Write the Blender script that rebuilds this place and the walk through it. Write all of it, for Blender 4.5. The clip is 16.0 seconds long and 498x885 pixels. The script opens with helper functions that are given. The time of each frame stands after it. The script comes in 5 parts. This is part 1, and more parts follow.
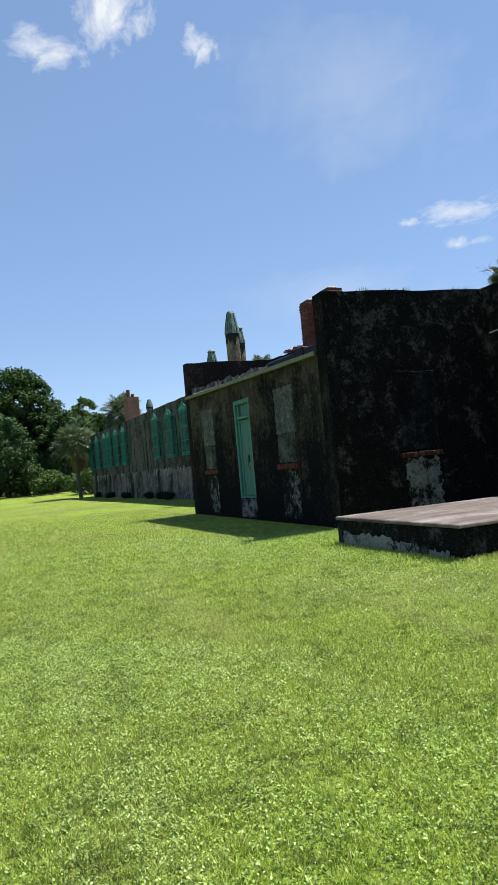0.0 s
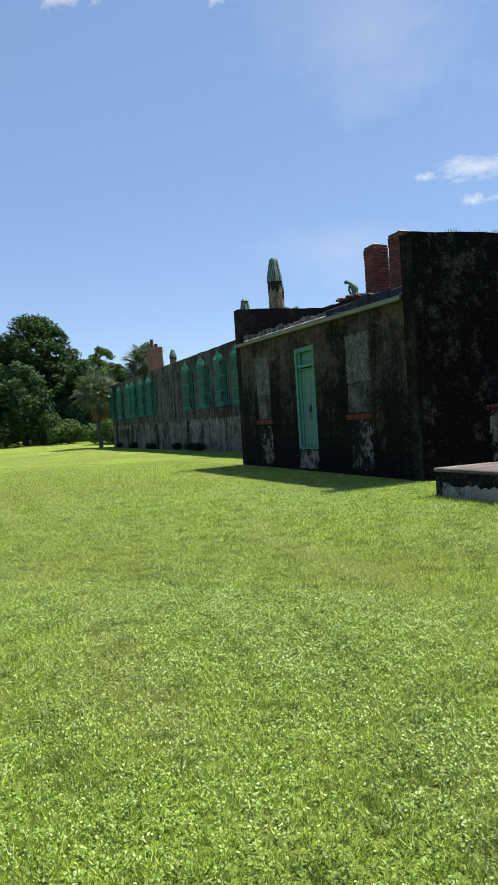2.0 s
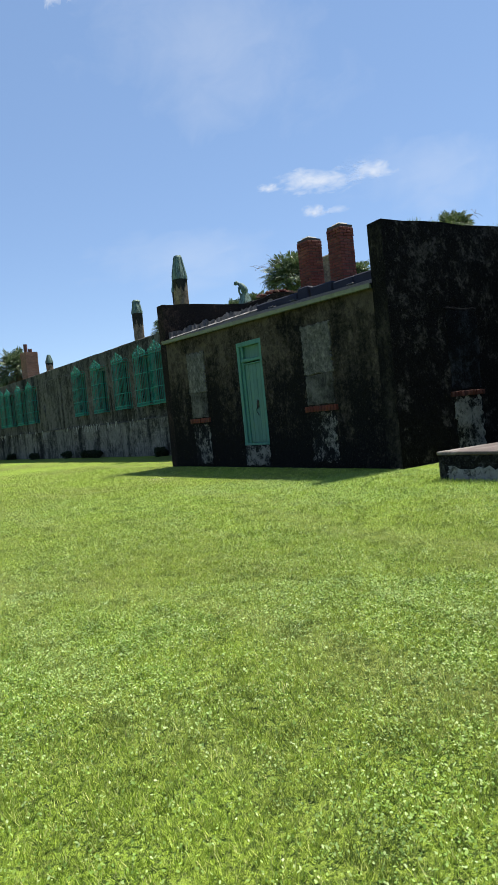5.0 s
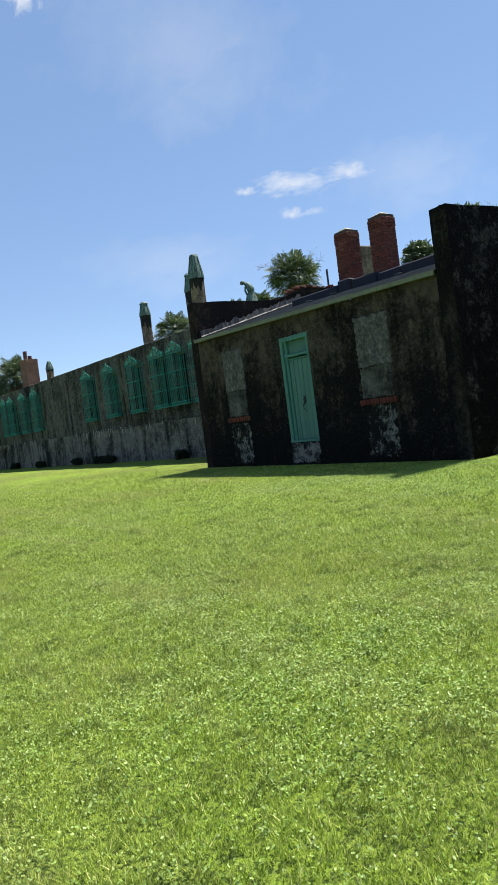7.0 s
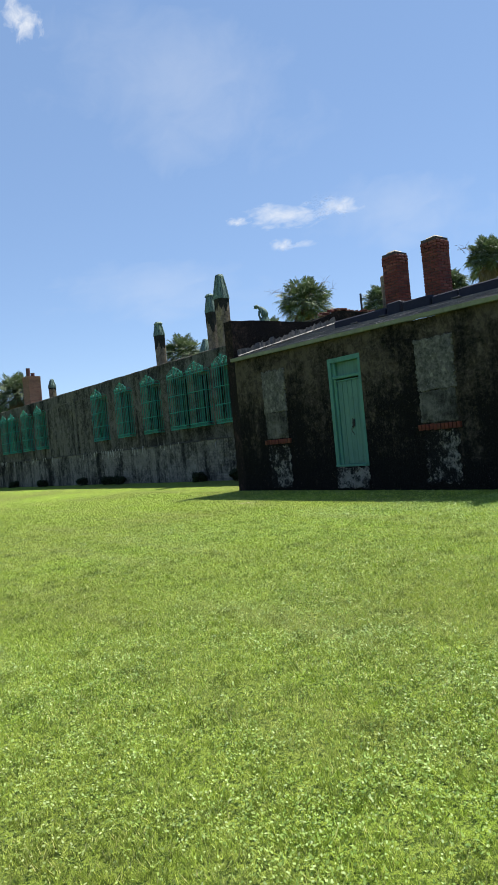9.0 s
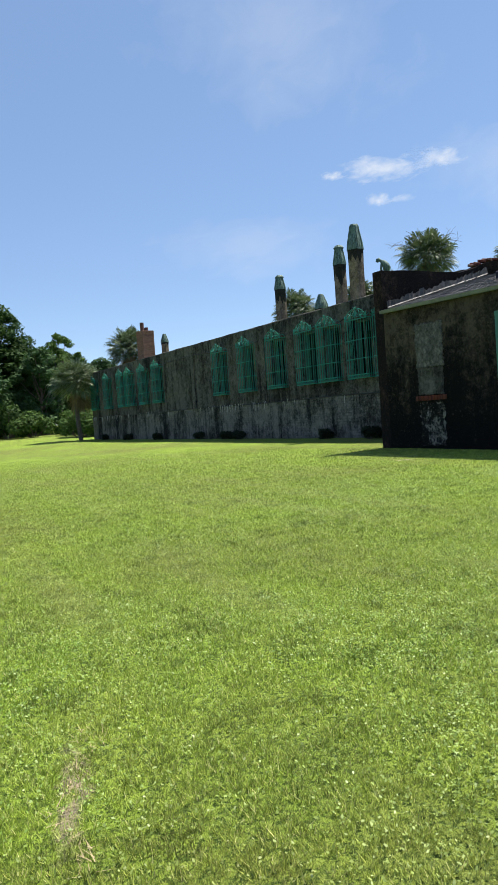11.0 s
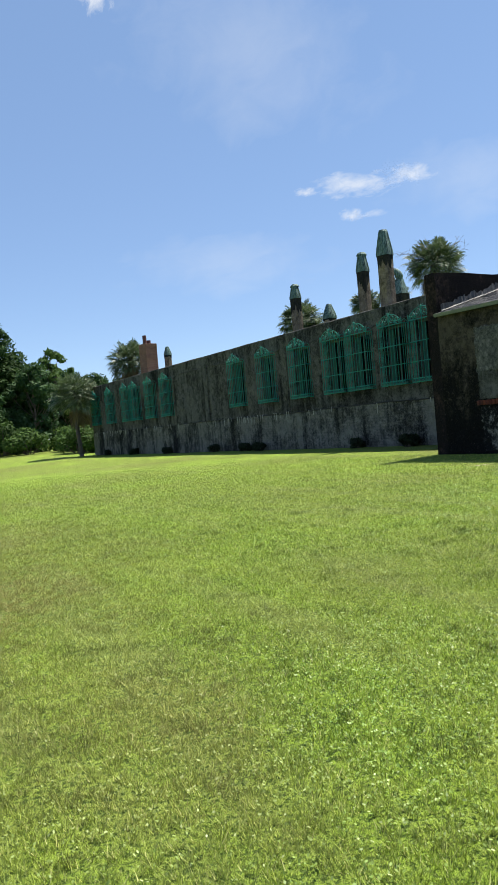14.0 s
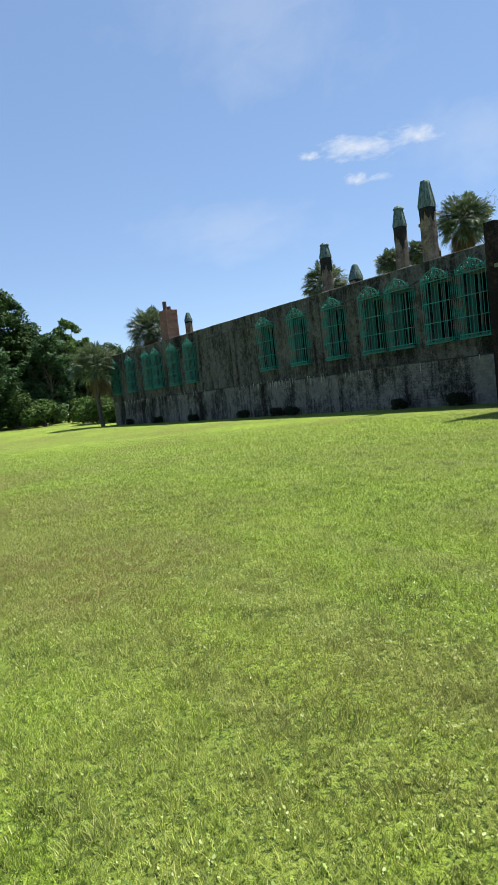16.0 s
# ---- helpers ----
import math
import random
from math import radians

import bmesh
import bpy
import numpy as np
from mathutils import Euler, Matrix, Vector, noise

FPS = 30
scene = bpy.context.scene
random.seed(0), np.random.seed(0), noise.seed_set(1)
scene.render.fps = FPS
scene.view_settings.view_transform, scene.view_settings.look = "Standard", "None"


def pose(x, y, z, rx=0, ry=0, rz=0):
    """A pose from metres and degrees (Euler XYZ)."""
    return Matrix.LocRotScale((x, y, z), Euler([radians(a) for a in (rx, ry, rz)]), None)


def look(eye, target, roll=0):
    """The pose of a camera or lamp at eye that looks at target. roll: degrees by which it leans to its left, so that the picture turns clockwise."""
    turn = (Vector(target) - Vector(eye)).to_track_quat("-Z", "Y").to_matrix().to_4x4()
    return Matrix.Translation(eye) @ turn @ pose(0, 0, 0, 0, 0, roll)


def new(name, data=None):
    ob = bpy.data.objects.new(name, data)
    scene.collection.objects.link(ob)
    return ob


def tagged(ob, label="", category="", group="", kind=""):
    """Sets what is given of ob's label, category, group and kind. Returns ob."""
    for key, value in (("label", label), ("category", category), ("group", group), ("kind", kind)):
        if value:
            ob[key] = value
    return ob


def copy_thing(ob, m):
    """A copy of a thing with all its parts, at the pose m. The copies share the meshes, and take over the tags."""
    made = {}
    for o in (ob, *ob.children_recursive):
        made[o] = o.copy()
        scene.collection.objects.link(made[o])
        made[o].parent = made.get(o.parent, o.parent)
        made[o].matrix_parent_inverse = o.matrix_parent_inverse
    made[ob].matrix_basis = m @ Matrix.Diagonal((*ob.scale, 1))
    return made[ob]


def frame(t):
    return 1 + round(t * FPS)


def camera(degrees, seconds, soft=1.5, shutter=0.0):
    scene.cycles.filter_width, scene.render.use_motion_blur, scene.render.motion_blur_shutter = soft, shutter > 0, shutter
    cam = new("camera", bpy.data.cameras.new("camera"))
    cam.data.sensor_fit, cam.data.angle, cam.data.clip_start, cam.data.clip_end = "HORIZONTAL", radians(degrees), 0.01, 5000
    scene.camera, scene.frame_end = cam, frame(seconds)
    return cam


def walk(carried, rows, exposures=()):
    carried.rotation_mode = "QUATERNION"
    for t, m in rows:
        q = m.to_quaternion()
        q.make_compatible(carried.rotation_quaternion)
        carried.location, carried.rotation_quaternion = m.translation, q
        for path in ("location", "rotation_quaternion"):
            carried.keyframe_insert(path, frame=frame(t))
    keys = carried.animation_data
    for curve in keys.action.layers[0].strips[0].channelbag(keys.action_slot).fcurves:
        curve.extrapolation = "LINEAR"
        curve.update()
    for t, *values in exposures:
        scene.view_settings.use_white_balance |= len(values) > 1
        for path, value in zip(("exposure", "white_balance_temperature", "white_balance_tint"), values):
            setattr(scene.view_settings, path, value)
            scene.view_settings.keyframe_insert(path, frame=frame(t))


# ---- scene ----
cam = camera(39.3, 16.0, soft=0.6)
PATH = [
    (0, (0.096, -0.519, 1.556), (0.87, 1.323, 1.623), -5.1),
    (0.5, (-0.192, -0.248, 1.546), (0.522, 1.62, 1.587), -4.9),
    (1, (-0.475, 0.056, 1.561), (0.148, 1.956, 1.594), -4.2),
    (1.5, (-0.781, 0.24, 1.544), (-0.143, 2.136, 1.528), -3.4),
    (2, (-1.035, 0.537, 1.498), (-0.282, 2.389, 1.44), -3.6),
    (2.5, (-1.289, 0.89, 1.474), (-0.482, 2.72, 1.466), -4.8),
    (3, (-1.571, 1.112, 1.451), (-0.707, 2.915, 1.434), -5.0),
    (3.5, (-1.831, 1.411, 1.416), (-0.922, 3.192, 1.372), -5.6),
    (6, (-3.274, 2.821, 1.415), (-2.086, 4.429, 1.35), -5.2),
    (6.5, (-3.472, 3.199, 1.442), (-2.356, 4.856, 1.354), -7.0),
    (7, (-3.796, 3.412, 1.439), (-2.644, 5.046, 1.373), -7.4),
    (7.5, (-4.022, 3.72, 1.422), (-2.786, 5.292, 1.432), -6.9),
    (8, (-4.17, 4.122, 1.445), (-2.917, 5.681, 1.487), -6.3),
    (10.5, (-5.466, 5.706, 1.449), (-4.438, 7.42, 1.366), -4.1),
    (11, (-5.716, 6.019, 1.428), (-4.734, 7.759, 1.341), -4.0),
    (11.5, (-5.996, 6.228, 1.429), (-5.014, 7.969, 1.355), -4.3),
    (12, (-6.208, 6.573, 1.428), (-5.249, 8.328, 1.395), -5.9),
    (12.5, (-6.448, 6.784, 1.428), (-5.406, 8.491, 1.388), -5.1),
    (13, (-6.68, 7.053, 1.417), (-5.556, 8.707, 1.369), -5.0),
    (13.5, (-6.857, 7.32, 1.412), (-5.78, 9.004, 1.383), -6.2),
    (14, (-7.111, 7.613, 1.418), (-6.071, 9.321, 1.368), -5.0),
    (14.5, (-7.225, 7.982, 1.367), (-6.19, 9.691, 1.268), -5.8),
    (15, (-7.379, 8.311, 1.356), (-6.385, 10.043, 1.246), -7.4),
    (15.5, (-7.701, 8.488, 1.328), (-6.696, 10.213, 1.212), -6.6),
    (16, (-7.801, 8.796, 1.269), (-6.788, 10.515, 1.136), -6.1),
]
EXPOSURE = 0.93
walk(cam, [(t, look(eye, target, roll)) for t, eye, target, roll in PATH], [(0, EXPOSURE), (16, EXPOSURE)])

# ---- world, sun ----
SUN_WAY = Vector((-2.2, -0.04, -4.85)).normalized()
world = bpy.data.worlds.new("sky")
scene.world = world
world.use_nodes = True
wn = world.node_tree
wn.nodes.clear()
sky = wn.nodes.new("ShaderNodeTexSky")
sky.sky_type = "NISHITA"
sky.sun_disc = False
sky.sun_elevation = radians(65.6)
sky.sun_rotation = radians(89)
sky.altitude = 1500
sky.air_density = 0.9
sky.dust_density = 0.1
sky.ozone_density = 0.8
bg = wn.nodes.new("ShaderNodeBackground")
bg.inputs["Strength"].default_value = 0.099
wo = wn.nodes.new("ShaderNodeOutputWorld")
haze = wn.nodes.new("ShaderNodeMix")
haze.data_type = "RGBA"
haze.inputs[0].default_value = 0.5
haze.inputs[7].default_value = (1.45, 2.36, 4.05, 1)
wn.links.new(sky.outputs[0], haze.inputs[6])
wn.links.new(haze.outputs[2], bg.inputs[0])
wn.links.new(bg.outputs[0], wo.inputs[0])

sun = new("sun", bpy.data.lights.new("sun", "SUN"))
sun.data.energy = 5.0
sun.data.angle = radians(0.53)
sun.data.color = (1.0, 0.955, 0.87)
sun.matrix_world = look(-SUN_WAY * 60, (0, 0, 0))


# ---- materials ----
class Net:
    """A small helper round one material's node tree."""

    def __init__(self, name):
        self.mat = bpy.data.materials.new(name)
        self.mat.use_nodes = True
        self.t = self.mat.node_tree
        self.t.nodes.clear()
        self.out = self.t.nodes.new("ShaderNodeOutputMaterial")

    def link(self, a, b):
        if isinstance(a, (int, float, tuple)):
            b.default_value = a
        else:
            self.t.links.new(a, b)

    def coords(self, kind="Object", scale=(1, 1, 1), turn=(0, 0, 0), loc=(0, 0, 0)):
        tc = self.t.nodes.new("ShaderNodeTexCoord")
        mp = self.t.nodes.new("ShaderNodeMapping")
        mp.inputs["Scale"].default_value = scale
        mp.inputs["Rotation"].default_value = turn
        mp.inputs["Location"].default_value = loc
        self.t.links.new(tc.outputs[kind], mp.inputs["Vector"])
        return mp.outputs[0]

    def noise(self, vec, scale, detail=4.0, rough=0.6, warp=0.0):
        n = self.t.nodes.new("ShaderNodeTexNoise")
        n.inputs["Scale"].default_value = scale
        n.inputs["Detail"].default_value = detail
        n.inputs["Roughness"].default_value = rough
        n.inputs["Distortion"].default_value = warp
        self.t.links.new(vec, n.inputs["Vector"])
        return n.outputs[0]

    def math(self, op, a, b=0.0, clamp=False):
        n = self.t.nodes.new("ShaderNodeMath")
        n.operation = op
        n.use_clamp = clamp
        self.link(a, n.inputs[0])
        self.link(b, n.inputs[1])
        return n.outputs[0]

    def ramp(self, fac, stops):
        n = self.t.nodes.new("ShaderNodeValToRGB")
        e = n.color_ramp.elements
        while len(e) < len(stops):
            e.new(0.5)
        for k, (pos, col) in zip(e, stops):
            k.position = pos
            k.color = (col, col, col, 1) if isinstance(col, (int, float)) else (*col, 1)
        self.t.links.new(fac, n.inputs[0])
        return n.outputs[0]

    def mix(self, fac, a, b, blend="MIX"):
        n = self.t.nodes.new("ShaderNodeMix")
        n.data_type = "RGBA"
        n.blend_type = blend
        self.link(fac, n.inputs[0])
        self.link((*a, 1) if isinstance(a, tuple) else a, n.inputs[6])
        self.link((*b, 1) if isinstance(b, tuple) else b, n.inputs[7])
        return n.outputs[2]

    def bump(self, height, strength, dist=0.02, normal=None):
        n = self.t.nodes.new("ShaderNodeBump")
        n.inputs["Strength"].default_value = strength
        n.inputs["Distance"].default_value = dist
        self.t.links.new(height, n.inputs["Height"])
        if normal is not None:
            self.t.links.new(normal, n.inputs["Normal"])
        return n.outputs[0]

    def sep(self, vec):
        n = self.t.nodes.new("ShaderNodeSeparateXYZ")
        self.t.links.new(vec, n.inputs[0])
        return n.outputs

    def random(self):
        return self.t.nodes.new("ShaderNodeObjectInfo").outputs["Random"]

    def island(self):
        return self.t.nodes.new("ShaderNodeNewGeometry").outputs["Random Per Island"]

    def done(self, color, rough=0.8, normal=None, metal=0.0, spec=0.5, thin=0.0, thin_color=None):
        p = self.t.nodes.new("ShaderNodeBsdfPrincipled")
        self.link((*color, 1) if isinstance(color, tuple) else color, p.inputs["Base Color"])
        self.link(rough, p.inputs["Roughness"])
        p.inputs["Metallic"].default_value = metal
        p.inputs["Specular IOR Level"].default_value = spec
        if normal is not None:
            self.t.links.new(normal, p.inputs["Normal"])
        res = p.outputs[0]
        if thin:
            tr = self.t.nodes.new("ShaderNodeBsdfTranslucent")
            self.link((*thin_color, 1) if isinstance(thin_color, tuple) else (thin_color or color), tr.inputs[0])
            ms = self.t.nodes.new("ShaderNodeMixShader")
            ms.inputs[0].default_value = thin
            self.t.links.new(res, ms.inputs[1])
            self.t.links.new(tr.outputs[0], ms.inputs[2])
            res = ms.outputs[0]
        self.t.links.new(res, self.out.inputs[0])
        return self.mat


def mouldy(name, pale, grey, black, cut, soft=0.16, seed=0.0, streak=1.0, patch=0.7, rise=0.0, courses=0.0, relief=1.0, wide=2.6):
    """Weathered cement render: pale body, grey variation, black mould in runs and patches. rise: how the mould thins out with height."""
    n = Net(name)
    here = n.coords(loc=(seed, seed * 0.7, 0))
    runs = n.noise(n.coords(scale=(1, 1, 0.07), loc=(seed, seed, 0)), wide, 6, 0.62, 0.3)
    fine_runs = n.noise(n.coords(scale=(1, 1, 0.10), loc=(seed + 3, seed, 0)), 9.0, 5, 0.6)
    big = n.noise(here, patch, 8, 0.65, 0.4)
    mid = n.noise(here, 4.5, 8, 0.7, 0.6)
    grit = n.noise(here, 38, 4, 0.7)
    m = n.math("MULTIPLY", runs, 0.55 * streak)
    m = n.math("ADD", m, n.math("MULTIPLY", fine_runs, 0.18 * streak))
    m = n.math("ADD", m, n.math("MULTIPLY", big, 0.75))
    m = n.math("ADD", m, n.math("MULTIPLY", mid, 0.42))
    speck = n.noise(here, 15, 7, 0.75, 0.4)
    m = n.math("ADD", m, n.math("MULTIPLY", n.math("SUBTRACT", speck, 0.46), 0.55))
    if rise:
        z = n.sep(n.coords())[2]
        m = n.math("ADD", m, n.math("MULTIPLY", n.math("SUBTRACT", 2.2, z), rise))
    total = (0.73 * streak + 1.17) * 0.5
    fac = n.ramp(n.math("DIVIDE", m, 2 * total), [(max(cut - soft, 0), 0.0), (cut, 0.55), (min(cut + soft, 1), 1.0)])
    body = n.mix(n.ramp(mid, [(0.35, 0.0), (0.68, 1.0)]), pale, grey)
    body = n.mix(n.ramp(grit, [(0.3, 0.0), (0.75, 0.55)]), body, tuple(c * 0.55 for c in grey))
    ink = n.mix(n.ramp(grit, [(0.4, 0.0), (0.72, 1.0)]), black, tuple(c * 2.6 + 0.008 for c in black))
    col = n.mix(fac, body, ink)
    # small pale flakes where the mould has come away
    flakes = n.math("MULTIPLY", n.ramp(n.noise(here, 7.5, 9, 0.78), [(0.60, 0.0), (0.66, 1.0)]), n.ramp(big, [(0.42, 0.0), (0.58, 0.85)]))
    col = n.mix(flakes, col, tuple(c * 0.75 for c in pale))
    chips = n.math("MULTIPLY", n.ramp(n.noise(here, 24, 7, 0.8), [(0.595, 0.0), (0.65, 0.9)]), n.ramp(mid, [(0.46, 0.0), (0.6, 1.0)]))
    col = n.mix(chips, col, tuple(c * 1.15 + 0.02 for c in pale))
    h = n.math("ADD", n.math("MULTIPLY", mid, 0.8), n.math("MULTIPLY", grit, 0.35))
    nor = n.bump(n.math("ADD", h, n.math("MULTIPLY", speck, 0.5)), 0.75 * relief, 0.05)
    if courses:
        br = n.t.nodes.new("ShaderNodeTexBrick")
        br.inputs["Scale"].default_value = 1.0
        br.inputs["Brick Width"].default_value = 0.42
        br.inputs["Row Height"].default_value = 0.11
        br.inputs["Mortar Size"].default_value = 0.012
        br.inputs["Mortar Smooth"].default_value = 0.6
        x, y, z = n.sep(n.coords())
        cmb = n.t.nodes.new("ShaderNodeCombineXYZ")
        n.t.links.new(y, cmb.inputs[0])
        n.t.links.new(n.math("ADD", z, n.math("MULTIPLY", big, 0.12)), cmb.inputs[1])
        n.t.links.new(cmb.outputs[0], br.inputs["Vector"])
        worn = n.math("MULTIPLY", br.outputs["Fac"], n.ramp(big, [(0.4, 0.1), (0.6, 1.0)]))
        col = n.mix(n.math("MULTIPLY", worn, courses), col, tuple(c * 0.35 for c in grey))
        nor = n.bump(n.math("SUBTRACT", 1.0, worn), 0.8, 0.02, nor)
    return n.done(col, n.math("ADD", 0.82, n.math("MULTIPLY", grit, 0.15)), nor, spec=0.02)


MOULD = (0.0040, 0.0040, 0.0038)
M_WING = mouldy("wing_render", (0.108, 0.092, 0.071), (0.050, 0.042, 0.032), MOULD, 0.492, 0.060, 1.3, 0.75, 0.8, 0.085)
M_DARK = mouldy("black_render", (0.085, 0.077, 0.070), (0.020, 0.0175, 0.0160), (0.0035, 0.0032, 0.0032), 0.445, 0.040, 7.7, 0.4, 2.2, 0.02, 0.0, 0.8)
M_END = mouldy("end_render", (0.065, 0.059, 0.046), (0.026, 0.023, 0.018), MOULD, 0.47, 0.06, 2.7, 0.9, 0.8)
M_GABLE = mouldy("gable_render", (0.075, 0.050, 0.043), (0.032, 0.023, 0.020), (0.007, 0.006, 0.006), 0.48, 0.05, 4.4, 0.5, 0.9, relief=0.4)
M_MAIN = mouldy("main_render", (0.150, 0.146, 0.134), (0.082, 0.080, 0.073), (0.009, 0.009, 0.0085), 0.530, 0.055, 2.1, 1.3, 0.45, wide=1.5)
M_PLINTH = mouldy("plinth_render", (0.245, 0.236, 0.210), (0.125, 0.120, 0.107), (0.009, 0.009, 0.0085), 0.528, 0.05, 5.9, 1.5, 0.5, 0.0, 0.5, wide=1.3)
M_INFILL = mouldy("infill_cement", (0.25, 0.245, 0.220), (0.10, 0.098, 0.090), (0.035, 0.035, 0.032), 0.50, 0.09, 3.2, 0.4, 11.0)
M_INFILL_LOW = mouldy("smooth_infill_cement", (0.15, 0.147, 0.132), (0.10, 0.098, 0.088), (0.010, 0.010, 0.009), 0.53, 0.08, 6.2, 0.9, 1.4)
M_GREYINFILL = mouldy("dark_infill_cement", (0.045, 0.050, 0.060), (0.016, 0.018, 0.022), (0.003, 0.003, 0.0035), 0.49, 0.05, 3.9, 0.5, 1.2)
M_BARE = mouldy("bare_cement", (0.24, 0.233, 0.21), (0.12, 0.117, 0.105), (0.006, 0.006, 0.006), 0.50, 0.03, 9.1, 0.6, 1.1)
M_SHAFT = mouldy("stack_cement", (0.33, 0.265, 0.20), (0.20, 0.155, 0.115), (0.015, 0.013, 0.011), 0.57, 0.09, 6.3, 1.0, 0.6)
M_SLAB = mouldy("slab_side", (0.32, 0.315, 0.30), (0.19, 0.187, 0.178), (0.006, 0.006, 0.006), 0.55, 0.035, 8.8, 0.3, 1.3)


M_SLABDARK = mouldy("slab_black", (0.10, 0.10, 0.095), (0.04, 0.04, 0.038), (0.005, 0.005, 0.005), 0.47, 0.05, 5.5, 0.4, 1.3)


def slab_top_material():
    n = Net("slab_top")
    big = n.noise(n.coords(scale=(0.5, 1.4, 1)), 1.5, 8, 0.7, 0.5)
    grit = n.noise(n.coords(), 30, 5, 0.7)
    col = n.ramp(big, [(0.34, (0.055, 0.043, 0.039)), (0.50, (0.115, 0.093, 0.083)), (0.66, (0.26, 0.235, 0.215))])
    col = n.mix(n.ramp(grit, [(0.35, 0.0), (0.8, 0.6)]), col, (0.12, 0.10, 0.09))
    return n.done(col, 0.85, n.bump(grit, 0.4, 0.01), spec=0.25)


def paint_material(name, base, dull, dirt, seed=0.0, grain=(6, 6, 0.5)):
    n = Net(name)
    g = n.noise(n.coords(scale=grain, loc=(seed, 0, 0)), 3.0, 6, 0.65, 0.3)
    s = n.noise(n.coords(loc=(seed, 0, 0)), 2.2, 7, 0.65)
    col = n.mix(n.ramp(g, [(0.32, 0.0), (0.7, 1.0)]), base, dull)
    col = n.mix(n.ramp(s, [(0.56, 0.0), (0.74, 0.8)]), col, dirt)
    return n.done(col, n.math("ADD", 0.5, n.math("MULTIPLY", g, 0.3)), n.bump(g, 0.35, 0.004), spec=0.35)


M_DOOR = paint_material("door_paint", (0.070, 0.175, 0.140), (0.050, 0.128, 0.102), (0.03, 0.075, 0.060))
M_FRAME = paint_material("door_frame_paint", (0.062, 0.192, 0.150), (0.042, 0.140, 0.108), (0.022, 0.065, 0.052), 4)
M_IRON = paint_material("grille_paint", (0.018, 0.24, 0.190), (0.010, 0.15, 0.118), (0.02, 0.045, 0.038), 2, (8, 8, 8))
M_SHUTTER = paint_material("shutter_paint", (0.012, 0.075, 0.060), (0.008, 0.045, 0.037), (0.006, 0.014, 0.013), 5)
M_TIMBER = paint_material("window_timber", (0.06, 0.085, 0.08), (0.035, 0.05, 0.046), (0.015, 0.016, 0.016), 6)


def plain_rough(name, a, b, scale=6.0, rough=0.8, bump=0.3, metal=0.0, dist=0.01):
    n = Net(name)
    g = n.noise(n.coords(), scale, 8, 0.7, 0.3)
    h = n.noise(n.coords(), scale * 7, 4, 0.7)
    col = n.mix(n.ramp(n.math("ADD", n.math("MULTIPLY", g, 0.7), n.math("MULTIPLY", h, 0.3)), [(0.36, 0.0), (0.66, 1.0)]), a, b)
    return n.done(col, rough, n.bump(h, bump, dist), metal, 0.3)


# near-black base colour paints the darkness of the unlit rooms
M_INSIDE = plain_rough("blacked_out_plaster", (0.025, 0.024, 0.022), (0.015, 0.014, 0.013), 1.2)
M_TRIM = plain_rough("eave_trim", (0.17, 0.185, 0.115), (0.10, 0.11, 0.066), 5, 0.6)
M_LEAD = plain_rough("torn_flashing", (0.085, 0.085, 0.088), (0.012, 0.012, 0.013), 9, 0.55, 0.6)
M_TAR = plain_rough("black_felt", (0.006, 0.007, 0.017), (0.011, 0.012, 0.026), 6, 0.75)
M_BLACK = plain_rough("black_iron", (0.02, 0.02, 0.02), (0.04, 0.035, 0.03), 8, 0.6)
M_MORTAR = plain_rough("mortar", (0.075, 0.055, 0.047), (0.04, 0.03, 0.026), 12, 0.9, 0.6)
M_CAP = plain_rough("cream_mortar_cap", (0.52, 0.46, 0.36), (0.33, 0.28, 0.22), 9, 0.9, 0.6)
M_PIPE = plain_rough("rusty_pipe", (0.13, 0.05, 0.045), (0.07, 0.03, 0.03), 9, 0.7)
M_WHITE = plain_rough("white_conduit", (0.5, 0.5, 0.47), (0.3, 0.3, 0.28), 9, 0.5)


def shingle_material():
    n = Net("roof_shingle")
    r = n.island()
    g = n.noise(n.coords(), 60, 3, 0.7)
    big = n.noise(n.coords(), 0.9, 6, 0.6)
    col = n.ramp(r, [(0.0, (0.085, 0.08, 0.083)), (1.0, (0.16, 0.15, 0.15))])
    col = n.mix(n.ramp(g, [(0.35, 0.0), (0.75, 0.6)]), col, (0.05, 0.05, 0.05))
    col = n.mix(n.ramp(big, [(0.45, 0.0), (0.7, 0.5)]), col, (0.20, 0.19, 0.18))
    return n.done(col, 0.9, n.bump(g, 0.5, 0.006), spec=0.2)


def brick_material(name, cols, soot):
    n = Net(name)
    r = n.random()
    g = n.noise(n.coords(), 22, 6, 0.7)
    s = n.noise(n.coords(), 3.0, 5, 0.6)
    col = n.ramp(r, [(0.0, cols[0]), (0.45, cols[1]), (0.8, cols[2]), (1.0, cols[3])])
    col = n.mix(n.ramp(g, [(0.4, 0.0), (0.75, 0.7)]), col, soot)
    col = n.mix(n.ramp(s, [(0.55, 0.0), (0.75, 0.5)]), col, soot)
    return n.done(col, 0.85, n.bump(g, 0.6, 0.008), spec=0.25)


